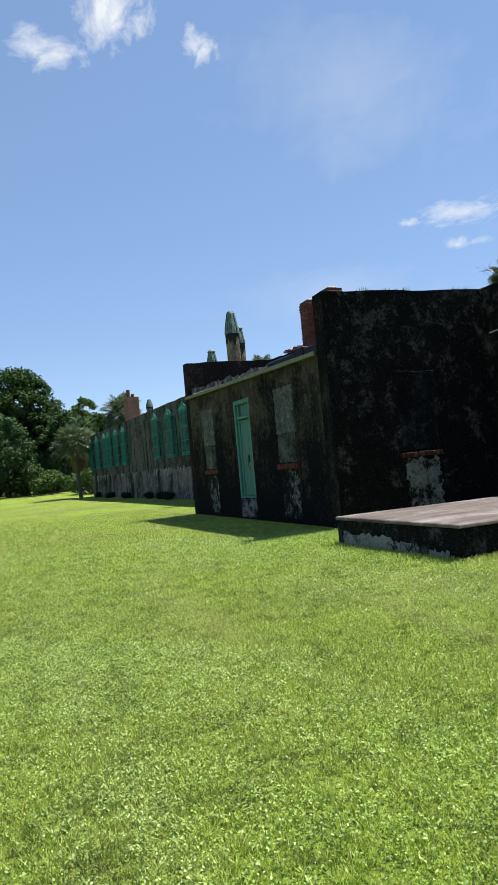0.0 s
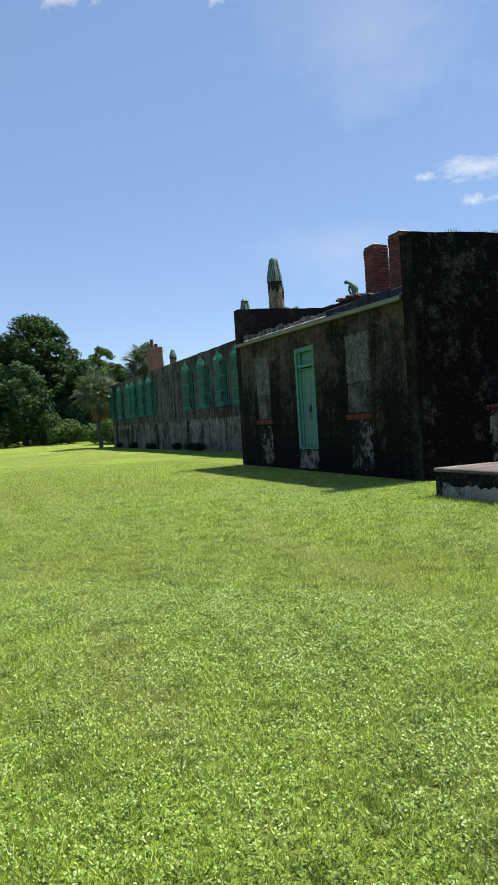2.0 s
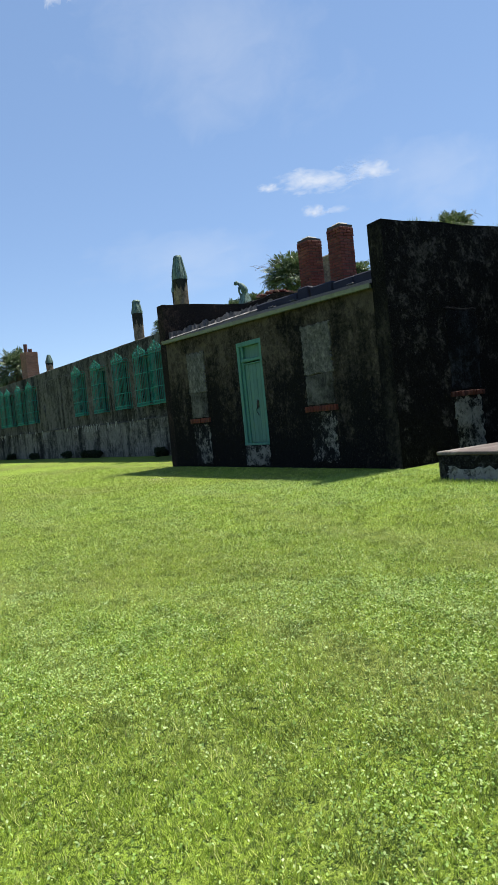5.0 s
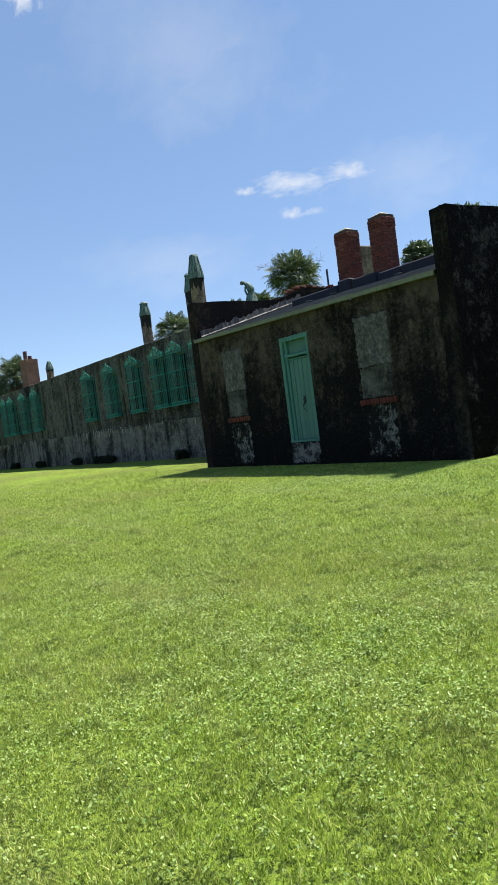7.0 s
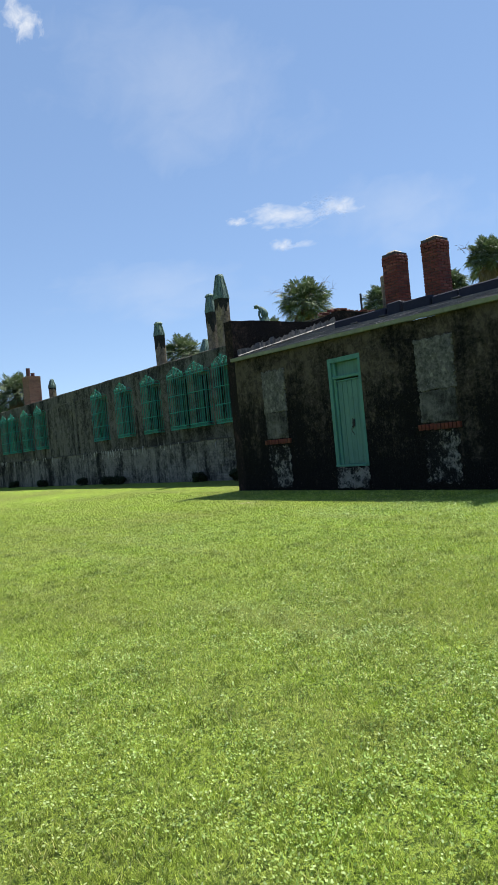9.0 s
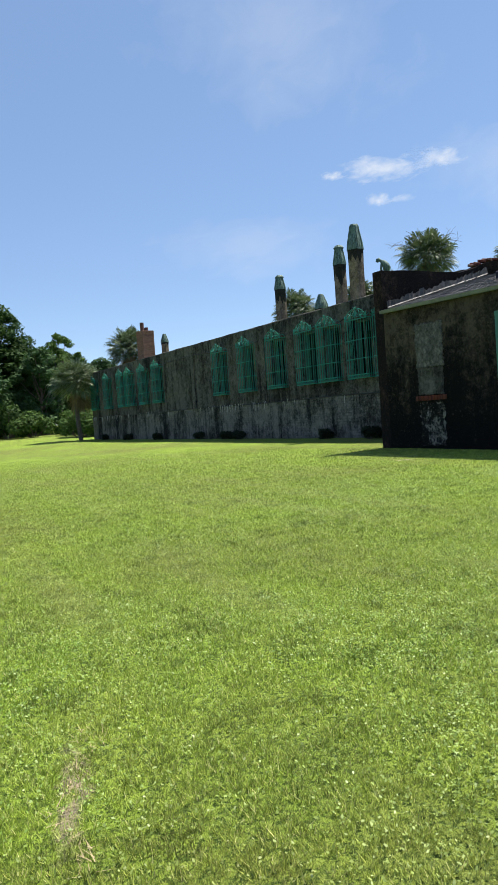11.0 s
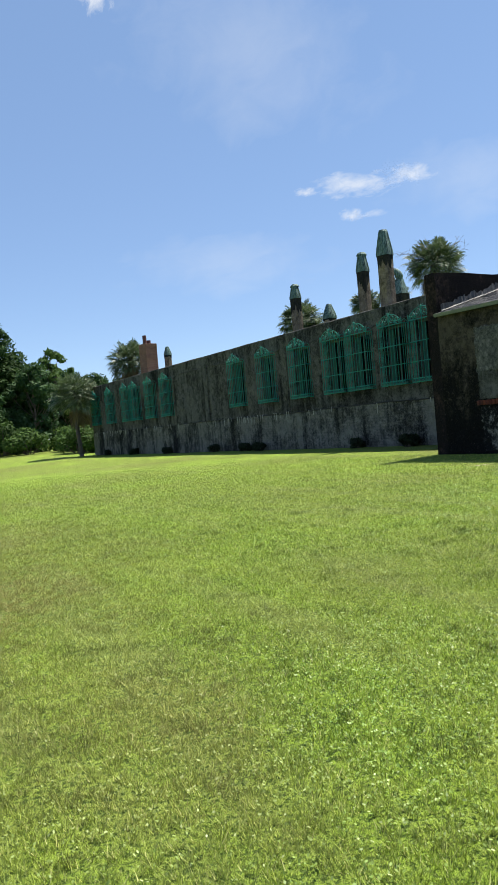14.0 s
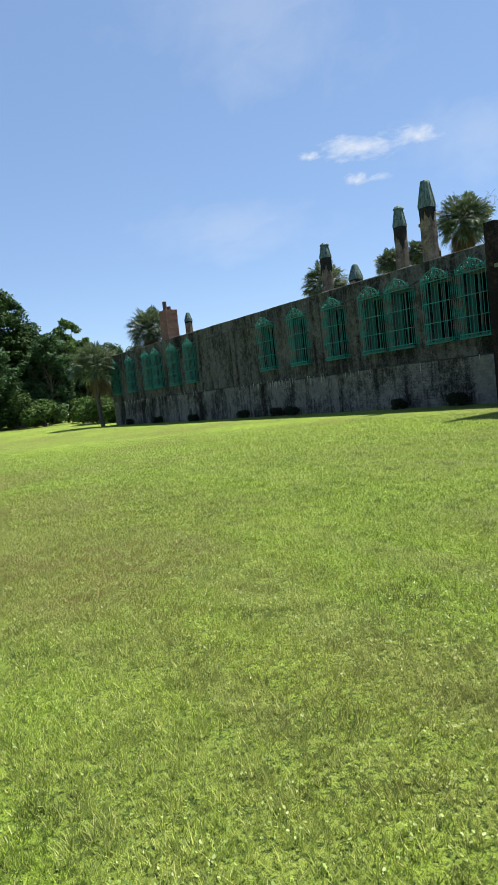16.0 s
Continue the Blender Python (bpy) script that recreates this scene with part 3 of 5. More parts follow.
# water-worn ledge between render and plinth
def build_ledge():
    pts = [(MAIN_X - 0.035, NORTH_Y + 0.5 + i * 0.4, 1.80 + 0.02 * math.sin((NORTH_Y + 0.5 + i * 0.4) * 0.5) + random.uniform(-0.015, 0.015)) for i in range(95)]
    v, f = tube_data(pts, 0.022, 5)
    part_mesh("ledge", mesh_from("ledge", v, f, M_BLACK), main, "dark water-worn ledge")
    # the cracked line between the window heads
    spots = [(24.5, 26.1), (26.6, 27.4), (28.5, 28.9), (30.2, 31.2), (32.5, 33.8), (35.2, 36.4), (37.9, 44.6)]
    for a, b in spots:
        k = max(4, int((b - a) / 0.18))
        pts = [(MAIN_X + 0.002, a + (b - a) * i / k, 4.62 + 0.10 * math.sin(math.pi * i / k) + random.uniform(-0.025, 0.025)) for i in range(k + 1)]
        v, f = tube_data(pts, 0.026, 5, lambda s: 0.45 + random.random())
        part_mesh("crack", mesh_from("crack", v, f, M_BLACK), main, "black crack in the render")
    drips = []
    for k in range(3):
        rnd = random.Random(300 + k)
        pts = [(0.004 * math.sin(i * 2), 0.006 * math.sin(i * 1.7 + k), -i * 0.05 * (1 + 0.5 * k)) for i in range(5)]
        v, f = tube_data(pts, 0.013, 5, lambda q: 1.15 - 0.9 * q)
        drips.append(mesh_from("lime_drip", v, f, M_WHITE))
    rnd = random.Random(77)
    for k in range(60):
        y = rnd.choice((rnd.uniform(22, 40), rnd.uniform(33, 40), rnd.uniform(44, 59)))
        part_mesh("lime_drip", drips[k % 3], main, m=pose(MAIN_X - 0.052, y, 1.83 + rnd.uniform(-0.02, 0.05)))
    # shallow buttress strip and a small blocked vent
    part("pilaster", block((MAIN_X - 0.06, 40.45, 1.84), (MAIN_X + 0.05, 40.85, 4.85), 0.02, 0.012), M_MAIN, main)
    part("pilaster", block((MAIN_X - 0.05, 33.0, 1.84), (MAIN_X + 0.05, 33.25, 5.0), 0.02, 0.012), M_MAIN, main)
    vent = part("vent_frame", block((MAIN_X - 0.05, 43.55, 2.65), (MAIN_X + 0.05, 44.1, 3.35), 0.02, 0.01), M_MAIN, main, "small raised cement vent surround")
    part("vent_panel", block((MAIN_X - 0.055, 43.68, 2.85), (MAIN_X - 0.04, 43.97, 3.25), 0.006, 0.004), M_BLACK, vent, "dark blocked vent opening")


build_ledge()


# coping roll along the main wall and the other wall heads
def coping(parent, pts, r, material):
    v, f = tube_data(pts, r, 6)
    part_mesh("coping", mesh_from("coping", v, f, material, True), parent)


coping(main, [(MAIN_X + 0.2, NORTH_Y + 0.6 + i * 0.9, 5.23 + random.uniform(-0.012, 0.012)) for i in range(43)], 0.10, M_MAIN)
coping(south, [(7.1 + i * 0.4, SOUTH_Y + 0.19, 4.855 + 0.028 * i * 0.4 + random.uniform(-0.01, 0.01)) for i in range(11)], 0.09, M_DARK)


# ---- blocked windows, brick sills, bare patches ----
# sill brick copy with the dimness of the south side put into its colour
BRICK_SHADED = mesh_of("shaded_sill_brick", block((-0.03, -0.042, -0.05), (0.06, 0.042, 0.05), 0.008, 0.002), brick_material("shaded_brick", ((0.05, 0.014, 0.01), (0.07, 0.02, 0.014), (0.035, 0.011, 0.009), (0.09, 0.03, 0.02)), (0.01, 0.006, 0.005)))
BRICK_SILL = mesh_of("sill_brick", block((-0.05, -0.042, -0.06), (0.06, 0.042, 0.06), 0.008, 0.002), M_SILL)


def blocked_window(parent, axis, front, u0, u1, z0, z1, sill_z, seed, foot, cement=M_INFILL, proud=0.030, brick=None):
    mid_z = z0 + 0.38 * (z1 - z0)
    ragged(axis, front, u0, u1, mid_z, z1, proud + 0.012, 0.026, cement, parent, "infill_panel", "rough grey cement infill of a blocked window", seed, 16)
    ragged(axis, front, u0 + 0.03, u1 - 0.02, z0, mid_z, proud, 0.018, M_INFILL_LOW if cement is M_INFILL else cement, parent, "infill_panel", "smoother grey cement infill", seed + 20)
    ragged(axis, front, u0 + 0.06, u1 - 0.05, foot, sill_z - 0.08, 0.014, 0.06, M_BARE, parent, "bare_patch", "pale patch of bare cement with mould", seed + 50)
    rnd = random.Random(seed)
    k = int((u1 - u0 + 0.12) / 0.092)
    for i in range(k):
        u = u0 - 0.05 + (i + 0.5) * (u1 - u0 + 0.1) / k
        z = sill_z + rnd.uniform(-0.006, 0.006)
        d = front - 0.015 + rnd.uniform(-0.012, 0.006)
        m = pose(d, u, z, rnd.uniform(-3, 3), 0, rnd.uniform(-2, 2)) if axis == "x" else pose(u, d, z, 0, rnd.uniform(-3, 3), 90 + rnd.uniform(-2, 2))
        part_mesh("brick", brick or BRICK_SILL, parent, m=m)


blocked_window(wing, "x", WING_X, 18.66, 19.60, 1.56, 3.36, 1.47, 11, 0.25)
blocked_window(wing, "x", WING_X, 13.40, 14.36, 1.56, 3.30, 1.47, 12, 0.30)
blocked_window(south, "y", SOUTH_Y, 8.62, 9.58, 1.58, 3.25, 1.49, 13, 0.36, M_GREYINFILL, 0.010, BRICK_SHADED)
ragged("x", WING_X, 15.98, 17.03, 0.22, 0.70, 0.016, 0.03, M_BARE, wing, "bare_patch", "pale patch of bare cement under the door", 31)
part("end_face", block((7.018, SOUTH_Y + 0.004, -0.25), (7.034, SOUTH_Y + 0.372, 4.86), 0.004), M_END, south, "streaked dark grey end of the black wall")
# raised joint running down the black wall
part("joint", block((8.46, SOUTH_Y - 0.007, 3.3), (8.53, SOUTH_Y + 0.05, 4.93), 0.006, 0.006), M_DARK, south)


# ---- the green door ----
def build_door():
    door = new("door_1")
    door.location = (WING_X, 16.5, 0.73)
    tagged(door, "weathered green painted timber door with transom panel", "door", kind="structure")
    part("doorframe", block((0.0, 0.43, 0.0), (0.22, 0.54, 2.58), 0.008), M_FRAME, door)
    part("doorframe", block((0.0, -0.54, 0.0), (0.22, -0.45, 2.58), 0.008), M_FRAME, door)
    part("doorframe", block((-0.003, -0.54, 2.48), (0.22, 0.54, 2.595), 0.008), M_FRAME, door)
    part("doorframe", block((-0.012, -0.54, -0.01), (0.22, 0.54, 0.045), 0.008), M_FRAME, door, "worn green sill board")
    part("stile", block((0.05, 0.335, 0.045), (0.2, 0.43, 2.48), 0.01), M_FRAME, door)
    part("transom_bar", block((0.02, -0.45, 2.085), (0.2, 0.43, 2.165), 0.012), M_FRAME, door)
    part("transom_bar", block((0.05, -0.45, 2.02), (0.2, 0.335, 2.055), 0.008), M_FRAME, door)
    part("transom_panel", block((0.12, -0.45, 2.165), (0.16, 0.43, 2.48), 0.004), M_DOOR, door, "recessed green transom panel")
    for k in range(5):
        a = -0.45 + k * 0.157
        part("board", block((0.085 + 0.003 * (k % 2), a + 0.002, 0.05), (0.125, a + 0.155, 2.02), 0.004, 0.001), M_DOOR, door)
    latch = part("latch", block((0.055, -0.13, 0.92), (0.09, -0.07, 1.10), 0.008), M_BLACK, door, "rusty black latch plate")
    v, f = tube_data([(0.06, -0.10, 1.08), (0.035, -0.10, 1.02), (0.03, -0.11, 0.94), (0.05, -0.10, 0.88)], 0.010)
    part_mesh("handle", mesh_from("handle", v, f, M_BLACK), latch)
    pts = [(0.075, -0.06 - 0.05 * math.sin(i * 0.9), 1.12 - i * 0.05) for i in range(9)]
    v, f = tube_data(pts, 0.008)
    part_mesh("chain", mesh_from("chain", v, f, M_BLACK), latch, "dark hanging chain")
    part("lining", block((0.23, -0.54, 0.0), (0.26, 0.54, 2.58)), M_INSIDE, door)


build_door()


# ---- the wing's roof ----
def roof_z(x, y):
    return 3.86 + LEVEL(y) * 1.0 - 0.06 + 0.268 * (x - WING_X)


def build_roof():
    roof = new("wing_roof")
    tagged(roof, "low grey shingled lean-to roof with torn flashing", "roof", kind="structure")
    rnd = random.Random(5)
    chunks = []
    x0, x1, y0, y1 = 6.98, 11.0, 11.99, NORTH_Y
    rows = 26
    for r in range(rows):
        a, b = x0 + (x1 - x0) * r / rows, x0 + (x1 - x0) * (r + 1) / rows + 0.05
        y = y0 - rnd.random() * 0.3
        while y < y1:
            w = rnd.uniform(0.24, 0.36)
            ya, yb = max(y, y0), min(y + w - 0.006, y1)
            y += w
            if yb - ya < 0.03:
                continue
            lift = 0.012 + rnd.uniform(0, 0.006)
            v = []
            for xx, up in ((a, lift), (b, 0.0)):
                for yy in (ya, yb):
                    v.append((xx, yy, roof_z(xx, yy) + up))
            for xx in (a, b):
                for yy in (ya, yb):
                    v.append((xx, yy, roof_z(xx, yy) - 0.012))
            chunks.append((v, [(0, 1, 3, 2), (0, 4, 5, 1), (0, 2, 6, 4), (1, 5, 7, 3), (2, 3, 7, 6), (4, 6, 7, 5)]))
    v, f = join_data(chunks)
    ob = part_mesh("shingles", mesh_from("shingles", v, f, M_SHINGLE), roof)
    tagged(ob, kind="stuff")
    deck = [(x, y, roof_z(x, y) - d) for d in (0.015, 0.09) for x in (x0 + 0.02, x1) for y in (y0, y1)]
    part_mesh("deck", mesh_from("deck", deck, [(0, 1, 3, 2), (4, 6, 7, 5), (0, 4, 5, 1), (2, 3, 7, 6), (0, 2, 6, 4), (1, 5, 7, 3)], M_TIMBER), roof)
    # cream board along the eave
    tv = [(x, y, roof_z(6.98, y) + z) for x in (6.955, 7.06) for y in (y0, y1) for z in (-0.075, 0.012)]
    part_mesh("eave_board", mesh_from("eave_board", tv, [(0, 1, 3, 2), (4, 6, 7, 5), (0, 4, 5, 1), (2, 3, 7, 6), (0, 2, 6, 4), (1, 5, 7, 3)], M_TRIM), roof, "faded cream eave board")
    # black felt curb below the stacks
    for a, b, hgt in ((12.0, 14.4, 0.21), (14.45, 15.2, 0.19), (15.25, 16.1, 0.23), (16.15, 16.6, 0.28), (16.65, 18.5, 0.19)):
        x = 9.0 + rnd.uniform(-0.05, 0.05)
        zz = roof_z(x, (a + b) / 2)
        part("curb", block((x - 0.1, a, zz - 0.09), (x + 0.16, b, zz + hgt), 0.03, 0.012), M_TAR, roof, "black felt-wrapped roof curb")
    for y in (14.42, 16.62, 17.6):
        part("metal_patch", block((8.72, y - 0.1, roof_z(8.8, y) + 0.015), (8.92, y + 0.1, roof_z(8.8, y) + 0.045), 0.005, 0.006), M_LEAD, roof, "loose grey metal patch")
    # torn flashing climbing along the gable
    x = 7.2
    while x < 10.9:
        w = rnd.uniform(0.22, 0.42)
        n = 4
        tall = rnd.uniform(0.14, 0.24)
        vv, ff = [], []
        for i in range(n + 1):
            xx = x + w * i / n
            zz = roof_z(xx, NORTH_Y)
            top = zz + tall + rnd.uniform(-0.05, 0.04)
            vv += [(xx, NORTH_Y - rnd.uniform(0.07, 0.11), zz + 0.02), (xx, NORTH_Y - 0.05 + rnd.uniform(-0.02, 0.01), zz + 0.05), (xx, NORTH_Y - rnd.uniform(0.025, 0.06), top)]
        for i in range(n):
            for k in range(2):
                a = i * 3 + k
                ff.append((a, a + 1, a + 4, a + 3))
        me = mesh_from("flashing", vv, ff, M_LEAD)
        ob = part_mesh("flashing", me, roof, "torn grey lead flashing")
        sol = ob.modifiers.new("thick", "SOLIDIFY")
        sol.thickness = 0.008
        x += w * 0.93


build_roof()


# ---- brick chimneys ----
def brick_mesh(name, l, w, h, material):
    return mesh_of(name, block((-l / 2, -w / 2, -h / 2), (l / 2, w / 2, h / 2), 0.007, 0.002), material)


def brick_stack(name, label, x, y, z0, z1, wx, wy, meshes, turn=0.0, seed=0, cap=True, core=M_MORTAR, course=0.076):
    rnd = random.Random(seed)
    st = new(name)
    st.location = (x, y, z0)
    st.rotation_euler = (0, 0, radians(turn))
    tagged(st, label, "chimney")
    h = z1 - z0
    part("mortar", block((-wx / 2 + 0.012, -wy / 2 + 0.012, 0), (wx / 2 - 0.012, wy / 2 - 0.012, h)), core, st)
    rows = int(h / course)
    stretcher, header = meshes
    for r in range(rows):
        z = (r + 0.5) * course
        out = 0.012 if r >= rows - 3 else 0.0
        for side in range(4):
            span = wx if side % 2 == 0 else wy
            k = round(span / 0.21)
            odd = (r + side) % 2
            for i in range(k + odd):
                u = -span / 2 + (i + 0.5) * span / k
                half = odd and i in (0, k)
                if odd:
                    u = -span / 2 + i * span / k + (span / k / 4 if i == 0 else (-span / k / 4 if i == k else 0))
                d = (wy if side % 2 == 0 else wx) / 2 - 0.042 + out + rnd.uniform(-0.004, 0.004)
                px, py = ((u, -d), (d, u), (-u, d), (-d, -u))[side]
                part_mesh("brick", header if half else stretcher, st, m=pose(px, py, z + rnd.uniform(-0.003, 0.003), 0, 0, side * 90 + rnd.uniform(-1.5, 1.5)))
    if cap:
        part("cap", block((-wx * 0.33, -wy * 0.33, h - 0.01), (wx * 0.33, wy * 0.33, h + 0.055), 0.03, 0.02), M_CAP, st, "rough cream mortar cap")
    return st


RED = (brick_mesh("red_brick", 0.217, 0.09, 0.064, M_BRICK), brick_mesh("red_half_brick", 0.104, 0.09, 0.064, M_BRICK))
PINK = (brick_mesh("pink_brick", 0.222, 0.09, 0.066, M_PINK), brick_mesh("pink_half_brick", 0.107, 0.09, 0.066, M_PINK))
brick_stack("brick_chimney", "narrow red brick chimney on the wing roof", 9.62, 16.78, 4.30, 6.03, 0.47, 0.47, RED, 0, 1)
brick_stack("brick_chimney", "red brick chimney beside the black wall", 9.49, 15.40, 4.26, 6.00, 0.47, 0.48, RED, 0, 2)
brick_stack("brick_stack", "broad weathered pink brick chimney behind the parapet", 13.0, 53.2, 4.9, 7.72, 0.92, 0.9, PINK, 8, 3, False)
for dx, dy, hh in ((-0.15, 0.0, 0.6), (0.22, 0.15, 0.28)):
    v, f = tube_data([(12.95 + dx, 53.2 + dy, 7.68), (12.95 + dx, 53.2 + dy, 7.72 + hh)], 0.14, 10)
    ob = new("flue_pipe", mesh_from("flue_pipe", v, f, M_PIPE))
    tagged(ob, "rusty red-brown flue pipe on the brick stack", "flue pipe")


# ---- cement stacks with copper caps ----
def spire(x, y, z0, z1, w, wt, cap_h, label, turn=0.0, collar=False, skirt=0.45, seed=0):
    st = new("spire_chimney")
    st.location = (x, y, z0)
    st.rotation_euler = (0, 0, radians(turn))
    tagged(st, label, "chimney", "copper-capped chimneys")

    def rings(profile, sides, material, name, lab=""):
        rnd = random.Random(seed + len(profile))
        verts, faces = [], []
        for z, r in profile:
            for k in range(sides):
                a = 2 * math.pi * (k + 0.5) / sides
                # chamfered square
                q = 1.0 / max(abs(math.cos(a)), abs(math.sin(a)))
                rr = r * min(q, 1.16) * (1 + rnd.uniform(-0.02, 0.02))
                verts.append((rr * math.cos(a), rr * math.sin(a), z + rnd.uniform(-0.01, 0.01)))
        for i in range(len(profile) - 1):
            for k in range(sides):
                a, b = i * sides + k, i * sides + (k + 1) % sides
                faces.append((a, b, b + sides, a + sides))
        faces.append(tuple(range(len(verts) - sides, len(verts))))
        return part_mesh(name, mesh_from(name, verts, faces, material), st, lab)

    h = z1 - z0
    body = h - cap_h
    rings([(0, w / 2), (body * 0.6, w / 2), (body + 0.05, w / 2 * 0.99)], 16, M_SHAFT, "shaft")
    # drip-stained zone below the cap
    rnd = random.Random(seed)
    n, verts, faces = 24, [], []
    for k in range(n):
        a = 2 * math.pi * k / n
        q = min(1.0 / max(abs(math.cos(a)), abs(math.sin(a))), 1.16)
        for z, g in ((body + 0.02, 1.035), (body - skirt * rnd.uniform(0.35, 1.25), 1.012)):
            verts.append((w / 2 * q * g * math.cos(a), w / 2 * q * g * math.sin(a), z))
    for k in range(n):
        a, b = 2 * k, 2 * ((k + 1) % n)
        faces.append((a, b, b + 1, a + 1))
    part_mesh("stain_skirt", mesh_from("stain_skirt", verts, faces, M_STAIN), st, "black copper drip stain")
    prof = [(body - 0.02, w / 2 * 1.12), (body + cap_h * 0.12, w / 2 * 1.10), (body + cap_h * 0.30, w / 2 * 1.0), (body + cap_h * 0.93, wt / 2 * 1.0), (h, wt / 2 * 0.8)]
    if collar:
        prof = prof[:4] + [(h - 0.12, wt / 2 * 1.3), (h - 0.08, wt / 2 * 1.3), (h, wt / 2 * 0.9)]
    cap = rings(prof, 16, M_COPPER, "cap", "green verdigris copper cap")
    for k in range(8):
        a = 2 * math.pi * (k + 0.5) / 8
        q = min(1.0 / max(abs(math.cos(a)), abs(math.sin(a))), 1.16)
        pts = [(r * q * math.cos(a), r * q * math.sin(a), z) for z, r in prof[1:4]]
        v, f = tube_data(pts, 0.018, 4)
        part_mesh("seam", mesh_from("seam", v, f, M_COPPER), cap)
    return st


M_STAIN = mouldy("drip_stain", (0.08, 0.07, 0.06), (0.035, 0.032, 0.028), (0.012, 0.013, 0.012), 0.48, 0.1, 2.2, 1.2, 1.4)
spire(11.34, 27.04, 4.9, 8.22, 0.50, 0.30, 0.95, "tall cement chimney with green copper cap", 6, seed=1)
spire(12.92, 30.1, 4.9, 8.24, 0.45, 0.29, 0.80, "cement chimney with dark dripping copper cap", 10, True, 0.75, 2)
spire(13.68, 36.08, 4.9, 8.22, 0.47, 0.30, 0.70, "slim cement chimney with collared copper cap", 4, True, 0.7, 3)
spire(20.5, 42.0, 0.0, 8.50, 0.70, 0.32, 0.9, "cement chimney with pale green copper cap", 12, False, 0.2, 4)
spire(14.35, 52.9, 4.9, 7.48, 0.45, 0.22, 0.6, "short cement chimney with plain cap", 20, False, 0.2, 5)


def build_cowl(x, y, z0, z1):
    """A square stack with a hunched copper hood, its bent neck ending in a round cap."""
    st = new("spire_chimney")
    st.location = (x, y, z0)
    tagged(st, "cement chimney with hunched green copper cowl", "chimney", "copper-capped chimneys")
    h = z1 - z0
    left = Vector((-0.8, 0.6, 0))
    part("shaft", block((-0.36, -0.36, 0), (0.36, 0.36, h - 1.5), 0.03, 0.02), M_STAIN, st)
    verts, faces = [], []
    for z, r in ((h - 1.52, 0.40), (h - 1.35, 0.36), (h - 0.78, 0.22), (h - 0.72, 0.21)):
        verts += [(r * min(1.16, 1 / max(abs(math.cos(q)), abs(math.sin(q)))) * math.cos(q), r * min(1.16, 1 / max(abs(math.cos(q)), abs(math.sin(q)))) * math.sin(q), z)
                  for q in [2 * math.pi * (k + 0.5) / 16 for k in range(16)]]
    for i in range(3):
        faces += [(i * 16 + k, i * 16 + (k + 1) % 16, (i + 1) * 16 + (k + 1) % 16, (i + 1) * 16 + k) for k in range(16)]
    faces.append(tuple(range(48, 64)))
    part_mesh("cap", mesh_from("cap", verts, faces, M_COPPER), st, "flared pale green copper skirt")
    v, f = tube_data([left * o + Vector((0, 0, h + z)) for o, z in ((0.0, -0.78), (-0.02, -0.62), (-0.02, -0.55), (0.03, -0.38), (0.14, -0.22), (0.26, -0.14))], 0.20, 12,
                     lambda q: 0.86 if q < 0.15 else (0.92 if q < 0.3 else (1.12 if q < 0.5 else (1.1 - 1.1 * (q - 0.5)))))
    hood = part_mesh("cowl", mesh_from("cowl", v, f, M_COPPER, True), st, "hunched green metal hood")
    v, f = tube_data([left * o + Vector((0, 0, h + z)) for o, z in ((0.20, -0.20), (0.30, -0.10), (0.38, -0.05), (0.46, -0.08), (0.50, -0.16))], 0.10, 10, lambda q: 0.8 if q < 0.3 else (1.25 if q < 0.8 else 0.7))
    part_mesh("cowl_cap", mesh_from("cowl_cap", v, f, M_COPPER, True), hood)
    v, f = tube_data([left * 0.27 + Vector((0, 0, h - 0.30)), left * 0.30 + Vector((0, 0, h - 0.55)), left * 0.22 + Vector((0, 0, h - 0.78))], 0.06, 8)
    part_mesh("brace", mesh_from("brace", v, f, M_COPPER, True), hood)


build_cowl(20.38, 35.6, 0.0, 9.30)

# low cement stack and loose bricks on the gable
tagged(part("low_stack", block((13.0, 19.6, -0.1), (13.6, 20.3, 6.6), 0.04, 0.03), M_SHAFT), "low weathered cement chimney stub", "chimney")
rb = random.Random(8)
for i in range(34):
    u = rb.uniform(10.7, 13.1)
    ob = part_mesh("brick", PINK[0] if i % 3 else RED[0], north, m=pose(u, NORTH_Y + rb.uniform(0.08, 0.30), gable_top(u) + 0.04 + 0.05 * rb.random(), rb.uniform(-12, 12), rb.uniform(-10, 10), rb.uniform(0, 180)))


v, f = tube_data([(12.69, 20.95, 5.42), (12.69, 20.95, 6.14)], 0.035, 7)
tagged(new("vent_pipe", mesh_from("vent_pipe", v, f, M_BLACK)), "short black vent pipe on the gable rubble", "vent pipe")


